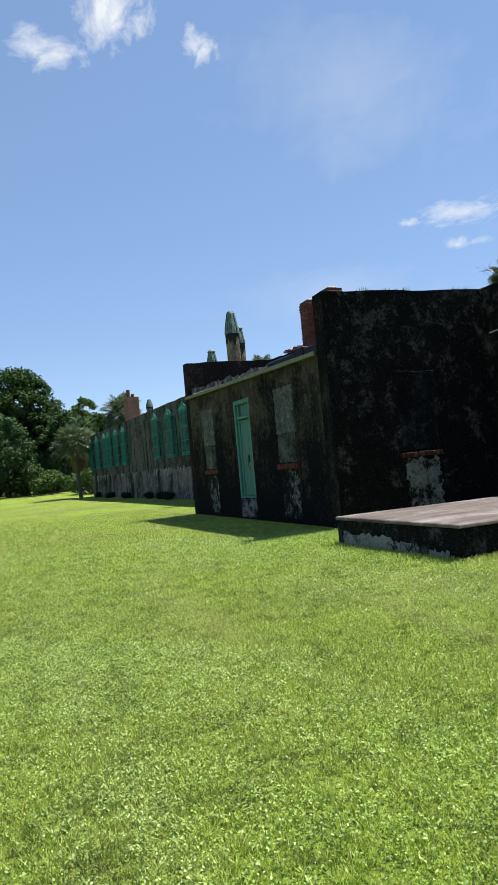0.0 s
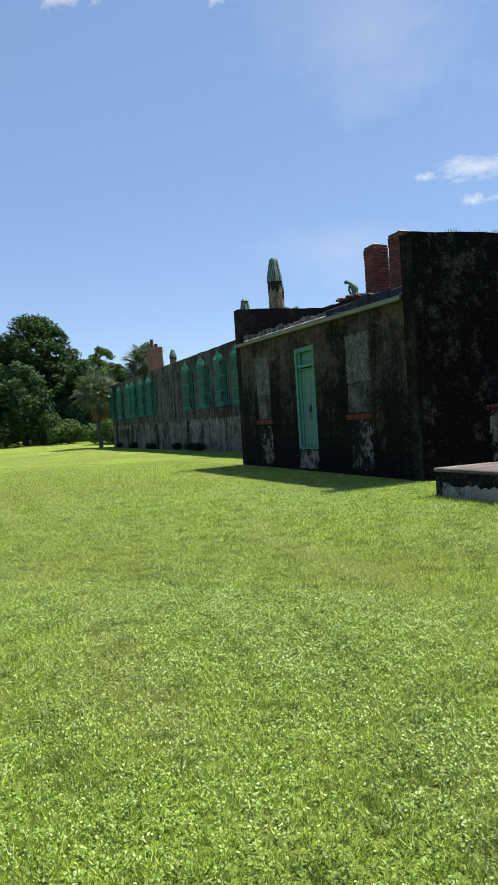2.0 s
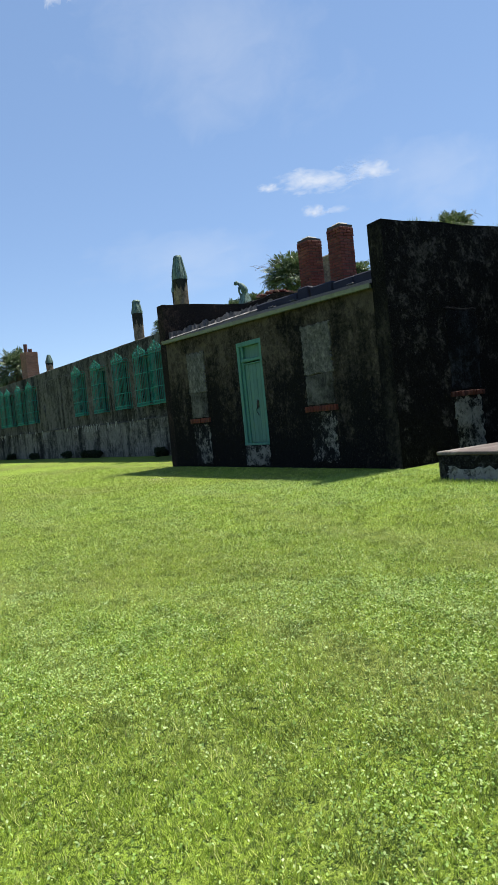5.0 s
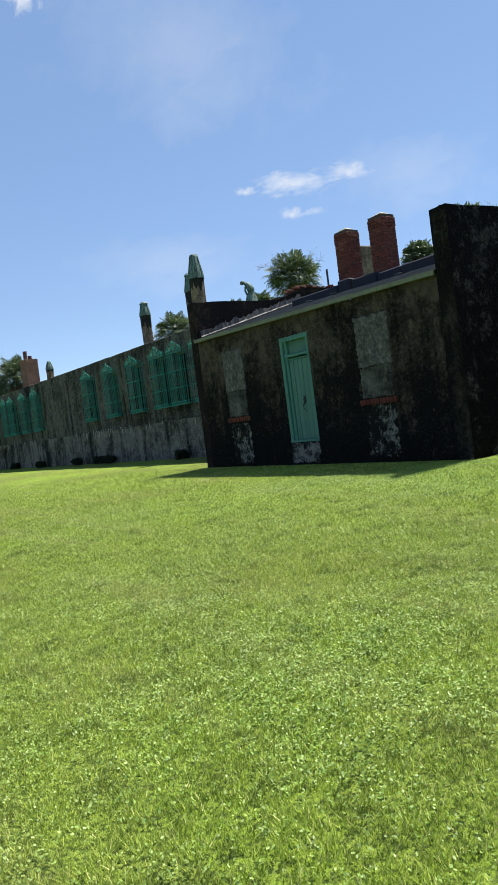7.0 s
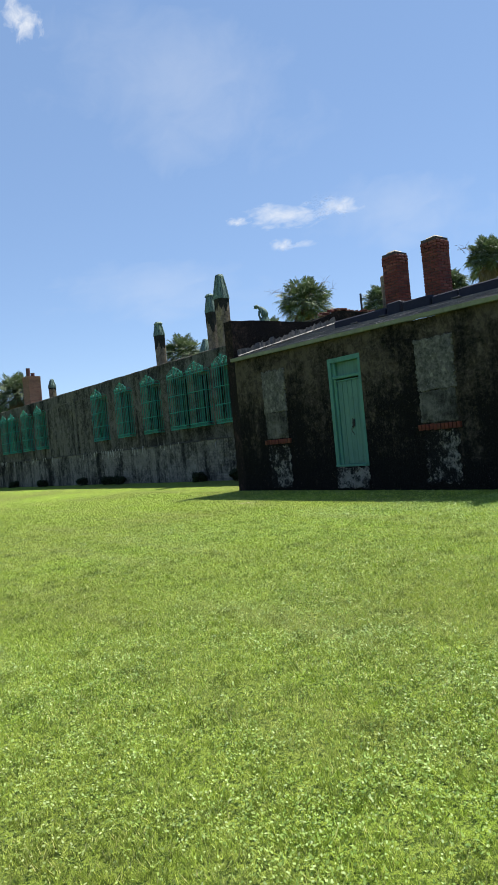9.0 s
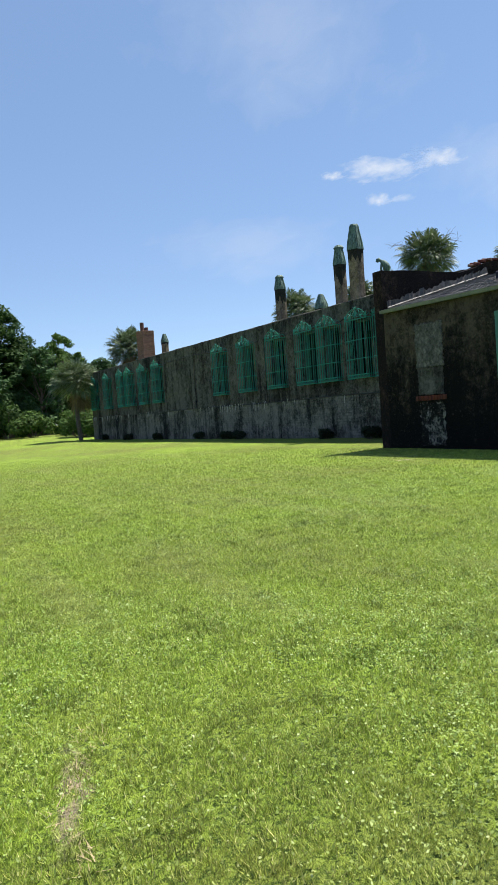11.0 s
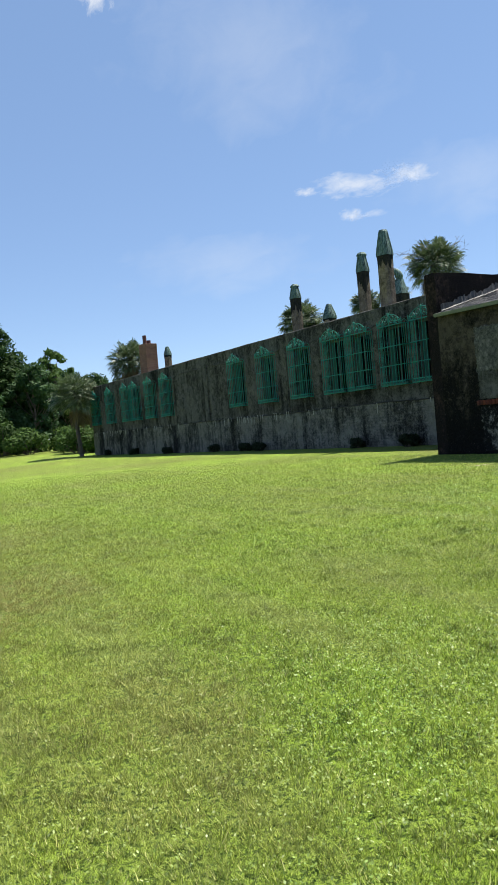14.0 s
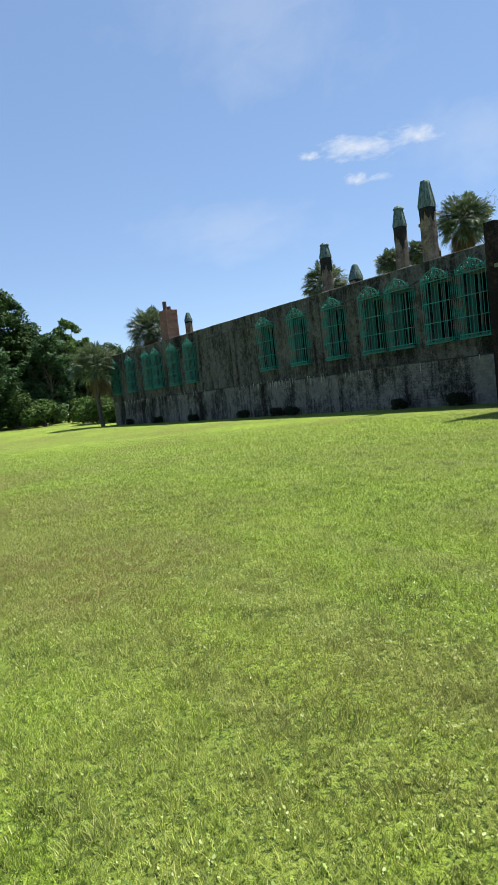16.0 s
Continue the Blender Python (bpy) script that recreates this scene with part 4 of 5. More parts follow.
# ---- windows ----
def build_windows():
    rnd = random.Random(4)
    for i, c in enumerate(WINDOWS):
        win = new("window_%d" % (i + 1))
        yc = c + WIN_SHIFT
        win.location = (MAIN_X + 0.16, yc, WIN_LO)
        tagged(win, "tall dark window opening with worn timber shutters", "window", kind="structure")
        h, w = WIN_HI - WIN_LO, WIN_W
        part("window_sill", block((-0.28, -w / 2 - 0.08, -0.07), (0.12, w / 2 + 0.08, -0.003), 0.012, 0.006), M_TIMBER, win, "grey weathered projecting sill")
        for a, b, z0, z1 in ((-w / 2 + 0.003, -w / 2 + 0.07, 0, h), (w / 2 - 0.07, w / 2 - 0.003, 0, h), (-w / 2 + 0.07, w / 2 - 0.07, h - 0.08, h - 0.003)):
            part("window_frame", block((0.0, a, z0), (0.07, b, z1), 0.006), M_TIMBER, win)
        part("mullion", block((0.015, -0.03, 0), (0.065, 0.03, h - 0.08), 0.005), M_TIMBER, win)
        for s in (-1, 1):
            if s < 0 and i not in (5, 9, 11):
                continue
            lo, hi = (w / 2 - 0.30 - 0.04 * rnd.random(), w / 2 - 0.075) if s > 0 else (-w / 2 + 0.075, -0.16)
            sh = part("shutter", block((0.02, lo, 0.02), (0.05, hi, h - 0.10), 0.005), M_SHUTTER, win, "dull green board shutter")
            for k in range(5):
                z = 0.15 + k * (h - 0.4) / 4
                part("batten", block((0.005, lo + 0.02, z), (0.02, hi - 0.02, z + 0.07), 0.004), M_SHUTTER, sh)


build_windows()


def spiral(cy, cz, r, turns, start, way):
    pts = []
    n = int(16 * turns)
    for i in range(n + 1):
        s = i / n
        a = start + way * 2 * math.pi * turns * s
        rr = r * (1 - 0.8 * s)
        pts.append((0, cy + rr * math.cos(a), cz + rr * math.sin(a)))
    return pts


def build_grille():
    g = new("window_grille")
    tagged(g, "green wrought-iron window grille with scrolled crest", "window grille", "window grilles on the long wall")
    w, h, d = 1.24, 2.16, 0.30
    bar = mesh_of("bar", block((-0.009, -0.009, 0), (0.009, 0.009, h), 0.003), M_IRON)
    long_rail = mesh_of("rail", block((-0.011, -w / 2, -0.014), (0.011, w / 2, 0.014), 0.003), M_IRON)
    side_rail = mesh_of("side_rail", block((0, -0.011, -0.014), (d, 0.011, 0.014), 0.003), M_IRON)
    n = 9
    for i in range(n):
        part_mesh("bar", bar, g, m=pose(0, -w / 2 + w * i / (n - 1), 0))
    for s in (-1, 1):
        for k in (1, 2, 3):
            part_mesh("bar", bar, g, m=pose(d * k / 3.05, s * w / 2, 0))
        for z in (0.02, 0.15, 0.72, 1.40, h - 0.02):
            part_mesh("side_rail", side_rail, g, m=pose(0, s * w / 2, z))
    for z in (0.02, 0.15, 0.72, 1.40, h - 0.02):
        part_mesh("rail", long_rail, g, m=pose(-0.004, 0, z))
    # little rings between the two lowest rails
    ring = [(0, 0.045 * math.cos(a), 0.045 * math.sin(a)) for a in [2 * math.pi * k / 10 for k in range(11)]]
    v, f = tube_data(ring, 0.007, 4)
    me = mesh_from("ring", v, f, M_IRON)
    for i in range(n - 1):
        part_mesh("ring", me, g, m=pose(-0.004, -w / 2 + w * (i + 0.5) / (n - 1), 0.085))
    # scrolled crest
    for s in (-1, 1):
        arch = [(0, s * (w / 2 - 0.02) * (1 - q / 10), h + 0.04 + 0.33 * math.sin(q / 10 * math.pi / 2) ** 0.6) for q in range(11)]
        v, f = tube_data(arch, 0.012, 5)
        crest = part_mesh("crest_arch", mesh_from("crest_arch", v, f, M_IRON), g)
        for cy, cz, r, t, a0 in ((0.16, h + 0.20, 0.145, 1.4, -1.6), (0.40, h + 0.13, 0.115, 1.4, -1.6), (0.27, h + 0.08, 0.07, 1.2, 0.6), (0.54, h + 0.07, 0.06, 1.2, -1.2)):
            pts = spiral(cy, cz, r, t, a0, -1)
            v, f = tube_data([(x, s * y, z) for x, y, z in pts], 0.013, 5)
            part_mesh("scroll", mesh_from("scroll", v, f, M_IRON), crest)
        v, f = tube_data([(0, s * w / 2, h - 0.05), (0, s * w / 2, h + 0.14), (0, s * w / 2, h + 0.2)], 0.016, 5, lambda q: 1.0 if q < 0.6 else 0.2)
        part_mesh("finial", mesh_from("finial", v, f, M_IRON), g)
        # side crest towards the wall
        v, f = tube_data([(d * q / 8, s * w / 2, h + 0.02 + 0.10 * math.sin(math.pi * q / 8)) for q in range(9)], 0.011, 5)
        part_mesh("side_crest", mesh_from("side_crest", v, f, M_IRON), g)
    v, f = tube_data([(0, 0, h - 0.02), (0, 0, h + 0.37), (0, 0, h + 0.40), (0, 0, h + 0.43), (0, 0, h + 0.49)], 0.016, 6, lambda q: 1.0 if q < 0.3 else (1.9 if q < 0.7 else 0.3))
    part_mesh("finial", mesh_from("finial", v, f, M_IRON), g)
    for a in (-0.09, 0.09):
        v, f = tube_data([(0, a * 0.2, h + 0.30), (0, a * 0.8, h + 0.42), (0, a * 1.3, h + 0.46)], 0.013, 5, lambda q: 1.0 - 0.6 * q)
        part_mesh("leaf_tip", mesh_from("leaf_tip", v, f, M_IRON), g)
    return g


GRILLE = build_grille()
GRILLE.matrix_basis = pose(10.35, WINDOWS[0], 2.36)
for c in WINDOWS[1:]:
    copy_thing(GRILLE, pose(10.35, c, 2.36))


# ---- the slab ----
def build_slab():
    s = new("concrete_slab")
    tagged(s, "low raised concrete platform with peeling black and white sides", "platform")
    bm = bmesh.new()
    rnd = random.Random(3)
    box(bm, (5.84, 6.60, -0.2), (11.12, 9.68, 0.535), 0.012, 0.006, rnd)
    side = part("side_block", bm, M_SLABDARK, s)
    for a, b, lo, hi, k in ((8.15, 9.5, 0.10, 0.34, 1), (7.5, 8.3, 0.10, 0.27, 2), (6.85, 7.25, 0.1, 0.22, 3)):
        ragged("x", 5.84, a, b, lo, hi, 0.012, 0.035, M_SLAB, side, "peeling_patch", "flaking whitewash patch", 80 + k, 14)
    bm = bmesh.new()
    box(bm, (5.815, 6.575, 0.535), (11.12, 9.70, 0.585), 0.012, 0.006, rnd)
    part("top_layer", bm, M_SLABTOP, s, "stained brownish concrete top")
    tagged(part("door_step", block((10.0, 7.0, 0.587), (11.12, 8.7, 0.67), 0.015, 0.008), M_SLABTOP), "thin concrete step on the platform", "step")


build_slab()
v, f = tube_data([(COURT_X - 0.02, 11.5, 4.02), (COURT_X - 0.10, 11.4, 4.0), (COURT_X - 0.10, 10.4, 4.06), (COURT_X - 0.02, 10.3, 4.06)], 0.018, 6)
tagged(new("conduit", mesh_from("conduit", v, f, M_WHITE)), "thin white conduit pipe on the wall", "pipe")


# ---- plants ----
def leaf_cloud(rnd, centre, radii, count, size, droop=0.0, shell=0.55):
    """Leaves as folded quads, scattered in a rough blob."""
    verts, faces = [], []
    c = Vector(centre)
    for _ in range(count):
        d = Vector((rnd.gauss(0, 1), rnd.gauss(0, 1), rnd.gauss(0, 1))).normalized()
        r = shell + (1 - shell) * rnd.random() ** 0.5
        p = c + Vector((d.x * radii[0], d.y * radii[1], d.z * radii[2])) * r
        q = Vector((rnd.gauss(0, 1), rnd.gauss(0, 1), rnd.gauss(0, 0.6) - droop)).normalized()
        s = q.cross((d + Vector((0, 0, 0.6)))).normalized()
        l = size * rnd.uniform(0.6, 1.3)
        b = len(verts)
        verts += [p - q * l * 0.5, p + s * l * 0.30, p + q * l * 0.5, p - s * l * 0.30]
        faces.append((b, b + 1, b + 2, b + 3))
    return verts, faces


def build_tree(name, label, seed, height, spread, material, clumps, leaf=0.3, per=90, trunk_r=0.22, low=0.3):
    rnd = random.Random(seed)
    t = new(name)
    tagged(t, label, "tree", "trees along the lawn edge")
    lean = rnd.uniform(-0.6, 0.6)
    stem = [(lean * (k / 8) ** 2, 0.2 * math.sin(k), height * 0.85 * k / 8 - 0.3) for k in range(9)]
    chunks = [tube_data(stem, trunk_r, 8, lambda q: 1.25 - 1.0 * q)]
    crowns = []
    for i in range(clumps):
        q = low + (1 - low) * (i + rnd.random()) / clumps
        a = rnd.uniform(0, 2 * math.pi)
        wide = spread * (math.sin(math.pi * min(1, (q - low) / (1 - low) * 0.85 + 0.12)) ** 0.7) * rnd.uniform(0.35, 1.0)
        p = (lean * q * q + wide * math.cos(a), wide * math.sin(a), height * q)
        r = rnd.uniform(0.5, 1.0) * spread * 0.30
        crowns.append((p, r))
        if i % 3 == 0:
            k = max(1, int(q * 8 * 0.8))
            s = Vector(stem[k])
            e = Vector(p)
            chunks.append(tube_data([s, s.lerp(e, 0.5) + Vector((0, 0, -0.2)), e], trunk_r * 0.35, 5, lambda w: 1.1 - 0.8 * w))
    v, f = join_data(chunks)
    part_mesh("trunk", mesh_from("trunk", v, f, M_BARK, True), t)
    v, f = join_data([leaf_cloud(rnd, p, (r, r, r * 0.7), per, leaf, 0.2) for p, r in crowns])
    part_mesh("crown", mesh_from("crown", v, f, material), t)
    return t


def build_shrub(name, label, seed, r, h, material, count, leaf, group):
    rnd = random.Random(seed)
    t = new(name)
    tagged(t, label, "shrub", group)
    chunks, stems = [], []
    for k in range(9):
        a, q = rnd.uniform(0, 6.28), rnd.uniform(0.1, 0.75) * r
        p = (q * math.cos(a), q * math.sin(a), h * rnd.uniform(0.3, 0.75))
        rr = r * rnd.uniform(0.3, 0.5)
        chunks.append(leaf_cloud(rnd, p, (rr, rr, h * 0.32), count // 9, leaf))
        stems.append(tube_data([(0.1 * math.cos(a), 0.1 * math.sin(a), -0.2), p], 0.02 + 0.02 * r, 4))
    v, f = join_data(stems)
    part_mesh("stem", mesh_from("stem", v, f, M_BARK), t)
    v, f = join_data(chunks)
    part_mesh("leaves", mesh_from("leaves", v, f, material), t)
    return t


def build_palm(seed, height, radius, label, trunk_r=0.17, fronds=90, dead=14, sprays=0):
    """A cabbage palm: a ringed trunk and a round head of folded fans on stalks."""
    rnd = random.Random(seed)
    t = new("palm_tree")
    tagged(t, label, "palm tree", "cabbage palms")
    bend = rnd.uniform(-0.25, 0.25)
    stem = [(bend * math.sin(k / 14 * 1.6), 0.1 * math.sin(k * 0.3), height * k / 14 - (0.3 if k == 0 else 0)) for k in range(15)]
    v, f = tube_data(stem, trunk_r, 9, lambda q: 1.15 - 0.2 * q + 0.06 * math.sin(q * 90))
    part_mesh("trunk", mesh_from("trunk", v, f, M_BARK), t)
    head = Vector(stem[-1])
    live, old = [], []
    for i in range(fronds + dead):
        drop = i >= fronds
        a = i * 2.39996 + rnd.uniform(-0.3, 0.3)
        el = rnd.uniform(-1.45, -0.95) if drop else math.asin(max(-1, min(1, 0.98 - 1.60 * (i + 0.5) / fronds))) + rnd.uniform(-0.12, 0.12)
        d = Vector((math.cos(a) * math.cos(el), math.sin(a) * math.cos(el), math.sin(el)))
        stalk = radius * rnd.uniform(0.36, 0.62)
        side = d.cross(Vector((0, 0, 1)))
        side = side.normalized() if side.length > 0.05 else Vector((1, 0, 0))
        twist = rnd.uniform(-0.7, 0.7)
        up = side.cross(d).normalized()
        side, up = side * math.cos(twist) + up * math.sin(twist), up * math.cos(twist) - side * math.sin(twist)
        sagging = Vector((0, 0, -1))
        hub = head + d * stalk + sagging * 0.10 * stalk
        target = old if drop else live
        target.append(tube_data([head, head + d * stalk * 0.5 + Vector((0, 0, 0.04 * radius)), hub], 0.012 + 0.006 * radius, 3))
        # the midrib arches over; narrow leaflets spread from it and hang at their ends
        n = 30
        vs, fs = [], []
        for k in range(n):
            q = abs(2 * k / (n - 1) - 1)
            sgn = 1 if k > (n - 1) / 2 else -1
            b = sgn * (0.12 + 1.75 * q ** 1.2)
            root = hub + d * radius * 0.20 * (1 - q) + sagging * 0.05 * radius * (1 - q)
            l = radius * rnd.uniform(0.34, 0.46) * (1 - 0.25 * q)
            w = (d * math.cos(b) + side * math.sin(b) + up * 0.22 * (0.3 + q)).normalized()
            wide = w.cross(up).normalized() * (0.010 + 0.009 * radius)
            mid = root + w * l * 0.5 + sagging * 0.05 * l
            knee = root + w * l * 0.78 + sagging * rnd.uniform(0.10, 0.25) * l
            tip = knee + w * l * 0.16 + sagging * rnd.uniform(0.10, 0.40) * l
            o = len(vs)
            vs += [root, mid + wide, mid - wide, knee + wide * 0.6, knee - wide * 0.6, tip, mid - up * 0.4 * wide.length]
            fs += [(o, o + 1, o + 6), (o, o + 6, o + 2), (o + 1, o + 3, o + 6), (o + 3, o + 4, o + 6), (o + 4, o + 2, o + 6), (o + 3, o + 5, o + 4)]
        target.append((vs, fs))
    if sprays:
        for i in range(sprays):
            a = i * 2.4 + rnd.uniform(-0.3, 0.3)
            out = Vector((math.cos(a), math.sin(a), 0))
            spine = [head + out * radius * 1.08 * q + Vector((0, 0, radius * (0.95 * q - 0.55 * q * q))) for q in (0, 0.3, 0.6, 0.85, 1.0)]
            twigs = [tube_data(spine, 0.016, 4, lambda q: 1.1 - 0.8 * q)]
            for k in range(14):
                p = spine[2 + k % 3]
                e = p + Vector((rnd.gauss(0, 1), rnd.gauss(0, 1), rnd.gauss(0, 0.7))).normalized() * radius * 0.3
                twigs.append(tube_data([p, p.lerp(e, 0.5) + Vector((0, 0, 0.05)), e], 0.007, 3))
            v, f = join_data(twigs)
            part_mesh("flower_stalk", mesh_from("flower_stalk", v, f, M_DEADPALM), t, "thin dry branched flower stalk")
    v, f = join_data(live)
    part_mesh("crown", mesh_from("crown", v, f, M_PALM), t)
    v, f = join_data(old)
    part_mesh("dead_skirt", mesh_from("dead_skirt", v, f, M_DEADPALM), t, "hanging brown dead fronds")
    return t


def put(t, x, y, turn=0.0, z=None):
    t.matrix_basis = pose(x, y, ground_z(x, y) if z is None else z, 0, 0, turn)
    return t


put(build_palm(21, 4.7, 2.05, "cabbage palm standing by the wall corner", 0.15, 78, 7), 9.55, 59.4, 20)
put(build_palm(22, 10.1, 1.85, "tall cabbage palm behind the ruined gable", 0.22, 105, 16, 7), 25.28, 37.88)
put(build_palm(23, 8.1, 1.6, "yellowish cabbage palm behind the long wall", 0.2, 93, 14), 21.0, 46.0)
put(build_palm(24, 8.9, 1.15, "cabbage palm crown above the long wall", 0.2, 93, 8), 25.1, 44.0)
put(build_palm(25, 9.1, 1.1, "cabbage palm crown between the chimneys", 0.2, 93, 8), 26.0, 42.0)
put(build_palm(26, 6.9, 1.75, "cabbage palm behind the weathered brick stack", 0.2, 93, 14), 12.84, 56.6)
put(build_palm(27, 6.6, 0.86, "cabbage palm beyond the low wing", 0.22, 93, 8), 17.8, 21.3)
put(build_palm(28, 8.2, 1.12, "cabbage palm beyond the brick chimneys", 0.2, 93, 8), 23.9, 29.87)
put(build_palm(30, 8.6, 1.15, "cabbage palm beyond the black wall", 0.2, 93, 8, 4), 23.06, 22.8)
put(build_palm(29, 4.4, 1.8, "cabbage palm in front of the trees", 0.18, 93, 12), 13.5, 68.0)


def build_woods():
    oaks = [
        build_tree("oak_tree", "dense dark green oak at the lawn edge", 41, 14.3, 4.8, M_OAK, 150, 0.36, 130),
        build_tree("oak_tree", "broad dark green oak with uneven crown", 42, 12.5, 5.2, M_OAK, 150, 0.36, 130),
        build_tree("oak_tree", "dark leafy tree with open upper crown", 43, 9.3, 3.8, M_OAK, 110, 0.34, 110),
    ]
    pines = [
        build_tree("pine_tree", "slender pine with tufted open crown", 44, 13.0, 2.6, M_PINE, 70, 0.34, 70, 0.18, 0.42),
        build_tree("pine_tree", "young bushy pine against darker trees", 45, 8.5, 3.0, M_PINE, 80, 0.36, 80, 0.16, 0.10),
    ]
    put(build_tree("leafy_tree", "light green tree with open leafy crown", 46, 10.5, 2.3, M_BUSH, 46, 0.34, 80, 0.16, 0.45), 13.75, 80.6)
    rnd = random.Random(9)
    kinds = oaks + pines
    spots = [(0, -7.0, 84, 0), (1, 1.5, 86, 40), (0, 6.8, 85, 130), (2, 12.0, 86, 0), (4, 16.5, 84, 60), (4, 5.0, 77, 20), (1, -14, 86, 200), (0, -21, 88, 70), (4, 11.0, 78, 140),
             (2, -3.5, 79, 220), (4, 20.5, 86, 60), (1, -29, 90, 20), (0, -38, 92, 300), (4, -9.5, 78, 80), (3, 9.3, 84, 200), (2, 14.0, 97, 200), (2, 24.0, 99, 90), (2, -16, 80, 250),
             (0, -3.0, 97, 10), (1, 5.0, 98, 250), (3, -11.0, 92, 120), (1, -47, 95, 150), (2, 30, 100, 0), (2, 10.6, 83, 30), (2, 13.6, 86.5, 110), (2, 16.6, 89, 280)]
    used = set()
    for k, x, y, a in spots:
        ob = kinds[k]
        if k in used:
            ob = copy_thing(ob, pose(x, y, ground_z(x, y), 0, 0, a))
        else:
            used.add(k)
            put(ob, x, y, a)
    chunks = []
    for i in range(150):
        x, y = rnd.uniform(-95, 62), rnd.uniform(101, 112)
        for k in range(4):
            chunks.append(leaf_cloud(rnd, (x + rnd.uniform(-2, 2), y, 0.8 + k * 1.9 + rnd.uniform(-0.5, 0.8)), (2.4, 2.0, 1.4), 60, 0.75))
    v, f = join_data(chunks)
    tagged(new("far_woods", mesh_from("far_woods", v, f, M_OAK)), "continuous dark green woods far behind the trees", "woods", kind="stuff")
    a = build_shrub("shrub", "dense dark green undergrowth shrub", 51, 2.6, 3.6, M_OAK, 2600, 0.30, "undergrowth shrubs")
    b = build_shrub("shrub", "light green leafy shrub by the lawn", 52, 2.2, 2.6, M_BUSH, 2600, 0.26, "undergrowth shrubs")
    put(a, -4, 76.0)
    put(b, 9.0, 73.0)
    for i in range(26):
        x = -40 + i * 2.35 + rnd.uniform(-0.6, 0.6)
        y = 77.5 + rnd.uniform(-2.0, 2.5) - 0.05 * max(x, 0)
        src = b if rnd.random() < (0.55 if x > 5 else 0.22) else a
        copy_thing(src, pose(x, y, ground_z(x, y) - 0.1, 0, 0, rnd.uniform(0, 360)))
    for x, y in ((11.5, 66.0), (13.5, 64.5), (15.5, 66.5), (18, 70), (12.5, 72.0), (16.5, 75.0)):
        copy_thing(b, pose(x, y, ground_z(x, y) - 0.1, 0, 0, rnd.uniform(0, 360)))


build_woods()


def build_wall_foot():
    w = build_shrub("dark_weed", "low dark weeds growing at the wall foot", 61, 0.50, 0.44, M_MOSSY, 1300, 0.11, "weeds along the wall foot")
    put(w, MAIN_X - 0.35, 25.5)
    for y in (28.5, 35.4, 36.8, 39.9, 45.8, 50.7, 56.2):
        copy_thing(w, pose(MAIN_X - 0.30, y, ground_z(MAIN_X - 0.3, y) - 0.05, 0, 0, y * 40))


build_wall_foot()


def tuft(name, label, seed, r, h, count, material, group):
    rnd = random.Random(seed)
    verts, faces = [], []
    for _ in range(count):
        a, q = rnd.uniform(0, 6.28), r * rnd.random() ** 0.7
        x, y = q * math.cos(a), q * math.sin(a)
        l = h * rnd.uniform(0.5, 1.2)
        out = rnd.uniform(0.1, 0.5) * l
        b = rnd.uniform(0, 6.28)
        w = Vector((math.sin(b), -math.cos(b), 0)) * 0.007
        p = Vector((x, y, -0.03))
        m = p + Vector((math.cos(b) * out * 0.35, math.sin(b) * out * 0.35, l * 0.6))
        t = p + Vector((math.cos(b) * out, math.sin(b) * out, l))
        o = len(verts)
        verts += [p - w, p + w, m + w * 0.7, m - w * 0.7, t]
        faces += [(o, o + 1, o + 2, o + 3), (o + 3, o + 2, o + 4)]
    ob = new(name, mesh_from(name, verts, faces, material))
    return tagged(ob, label, "grass tuft", group)


WALL_TUFT = tuft("grass_tuft", "dry grass tuft growing on the wall top", 71, 0.20, 0.12, 34, M_WEED, "weeds on the wall tops")
WALL_TUFT.matrix_basis = pose(8.2, SOUTH_Y + 0.2, 4.98)
for x, y, z in ((8.7, SOUTH_Y + 0.25, 4.98), (9.1, SOUTH_Y + 0.2, 5.0), (10.6, SOUTH_Y + 0.2, 5.03), (10.9, SOUTH_Y + 0.2, 5.04), (12.2, NORTH_Y + 0.25, 5.48), (12.7, NORTH_Y + 0.3, 5.48)):
    copy_thing(WALL_TUFT, pose(x, y, z, 0, 0, x * 70))
EDGE_TUFT = tuft("grass_tuft", "long bright uncut grass against the concrete slab", 72, 0.28, 0.085, 150, M_BLADE, "uncut grass along the slab")
EDGE_TUFT.matrix_basis = pose(5.78, 6.7, ground_z(5.8, 6.7))
for i in range(16):
    yy = 6.9 + i * 0.18
    copy_thing(EDGE_TUFT, pose(5.76, yy, ground_z(5.76, yy), 0, 0, i * 47))
for i in range(7):
    xx = 6.0 + i * 0.28
    copy_thing(EDGE_TUFT, pose(xx, 6.50, ground_z(xx, 6.5), 0, 0, i * 71))


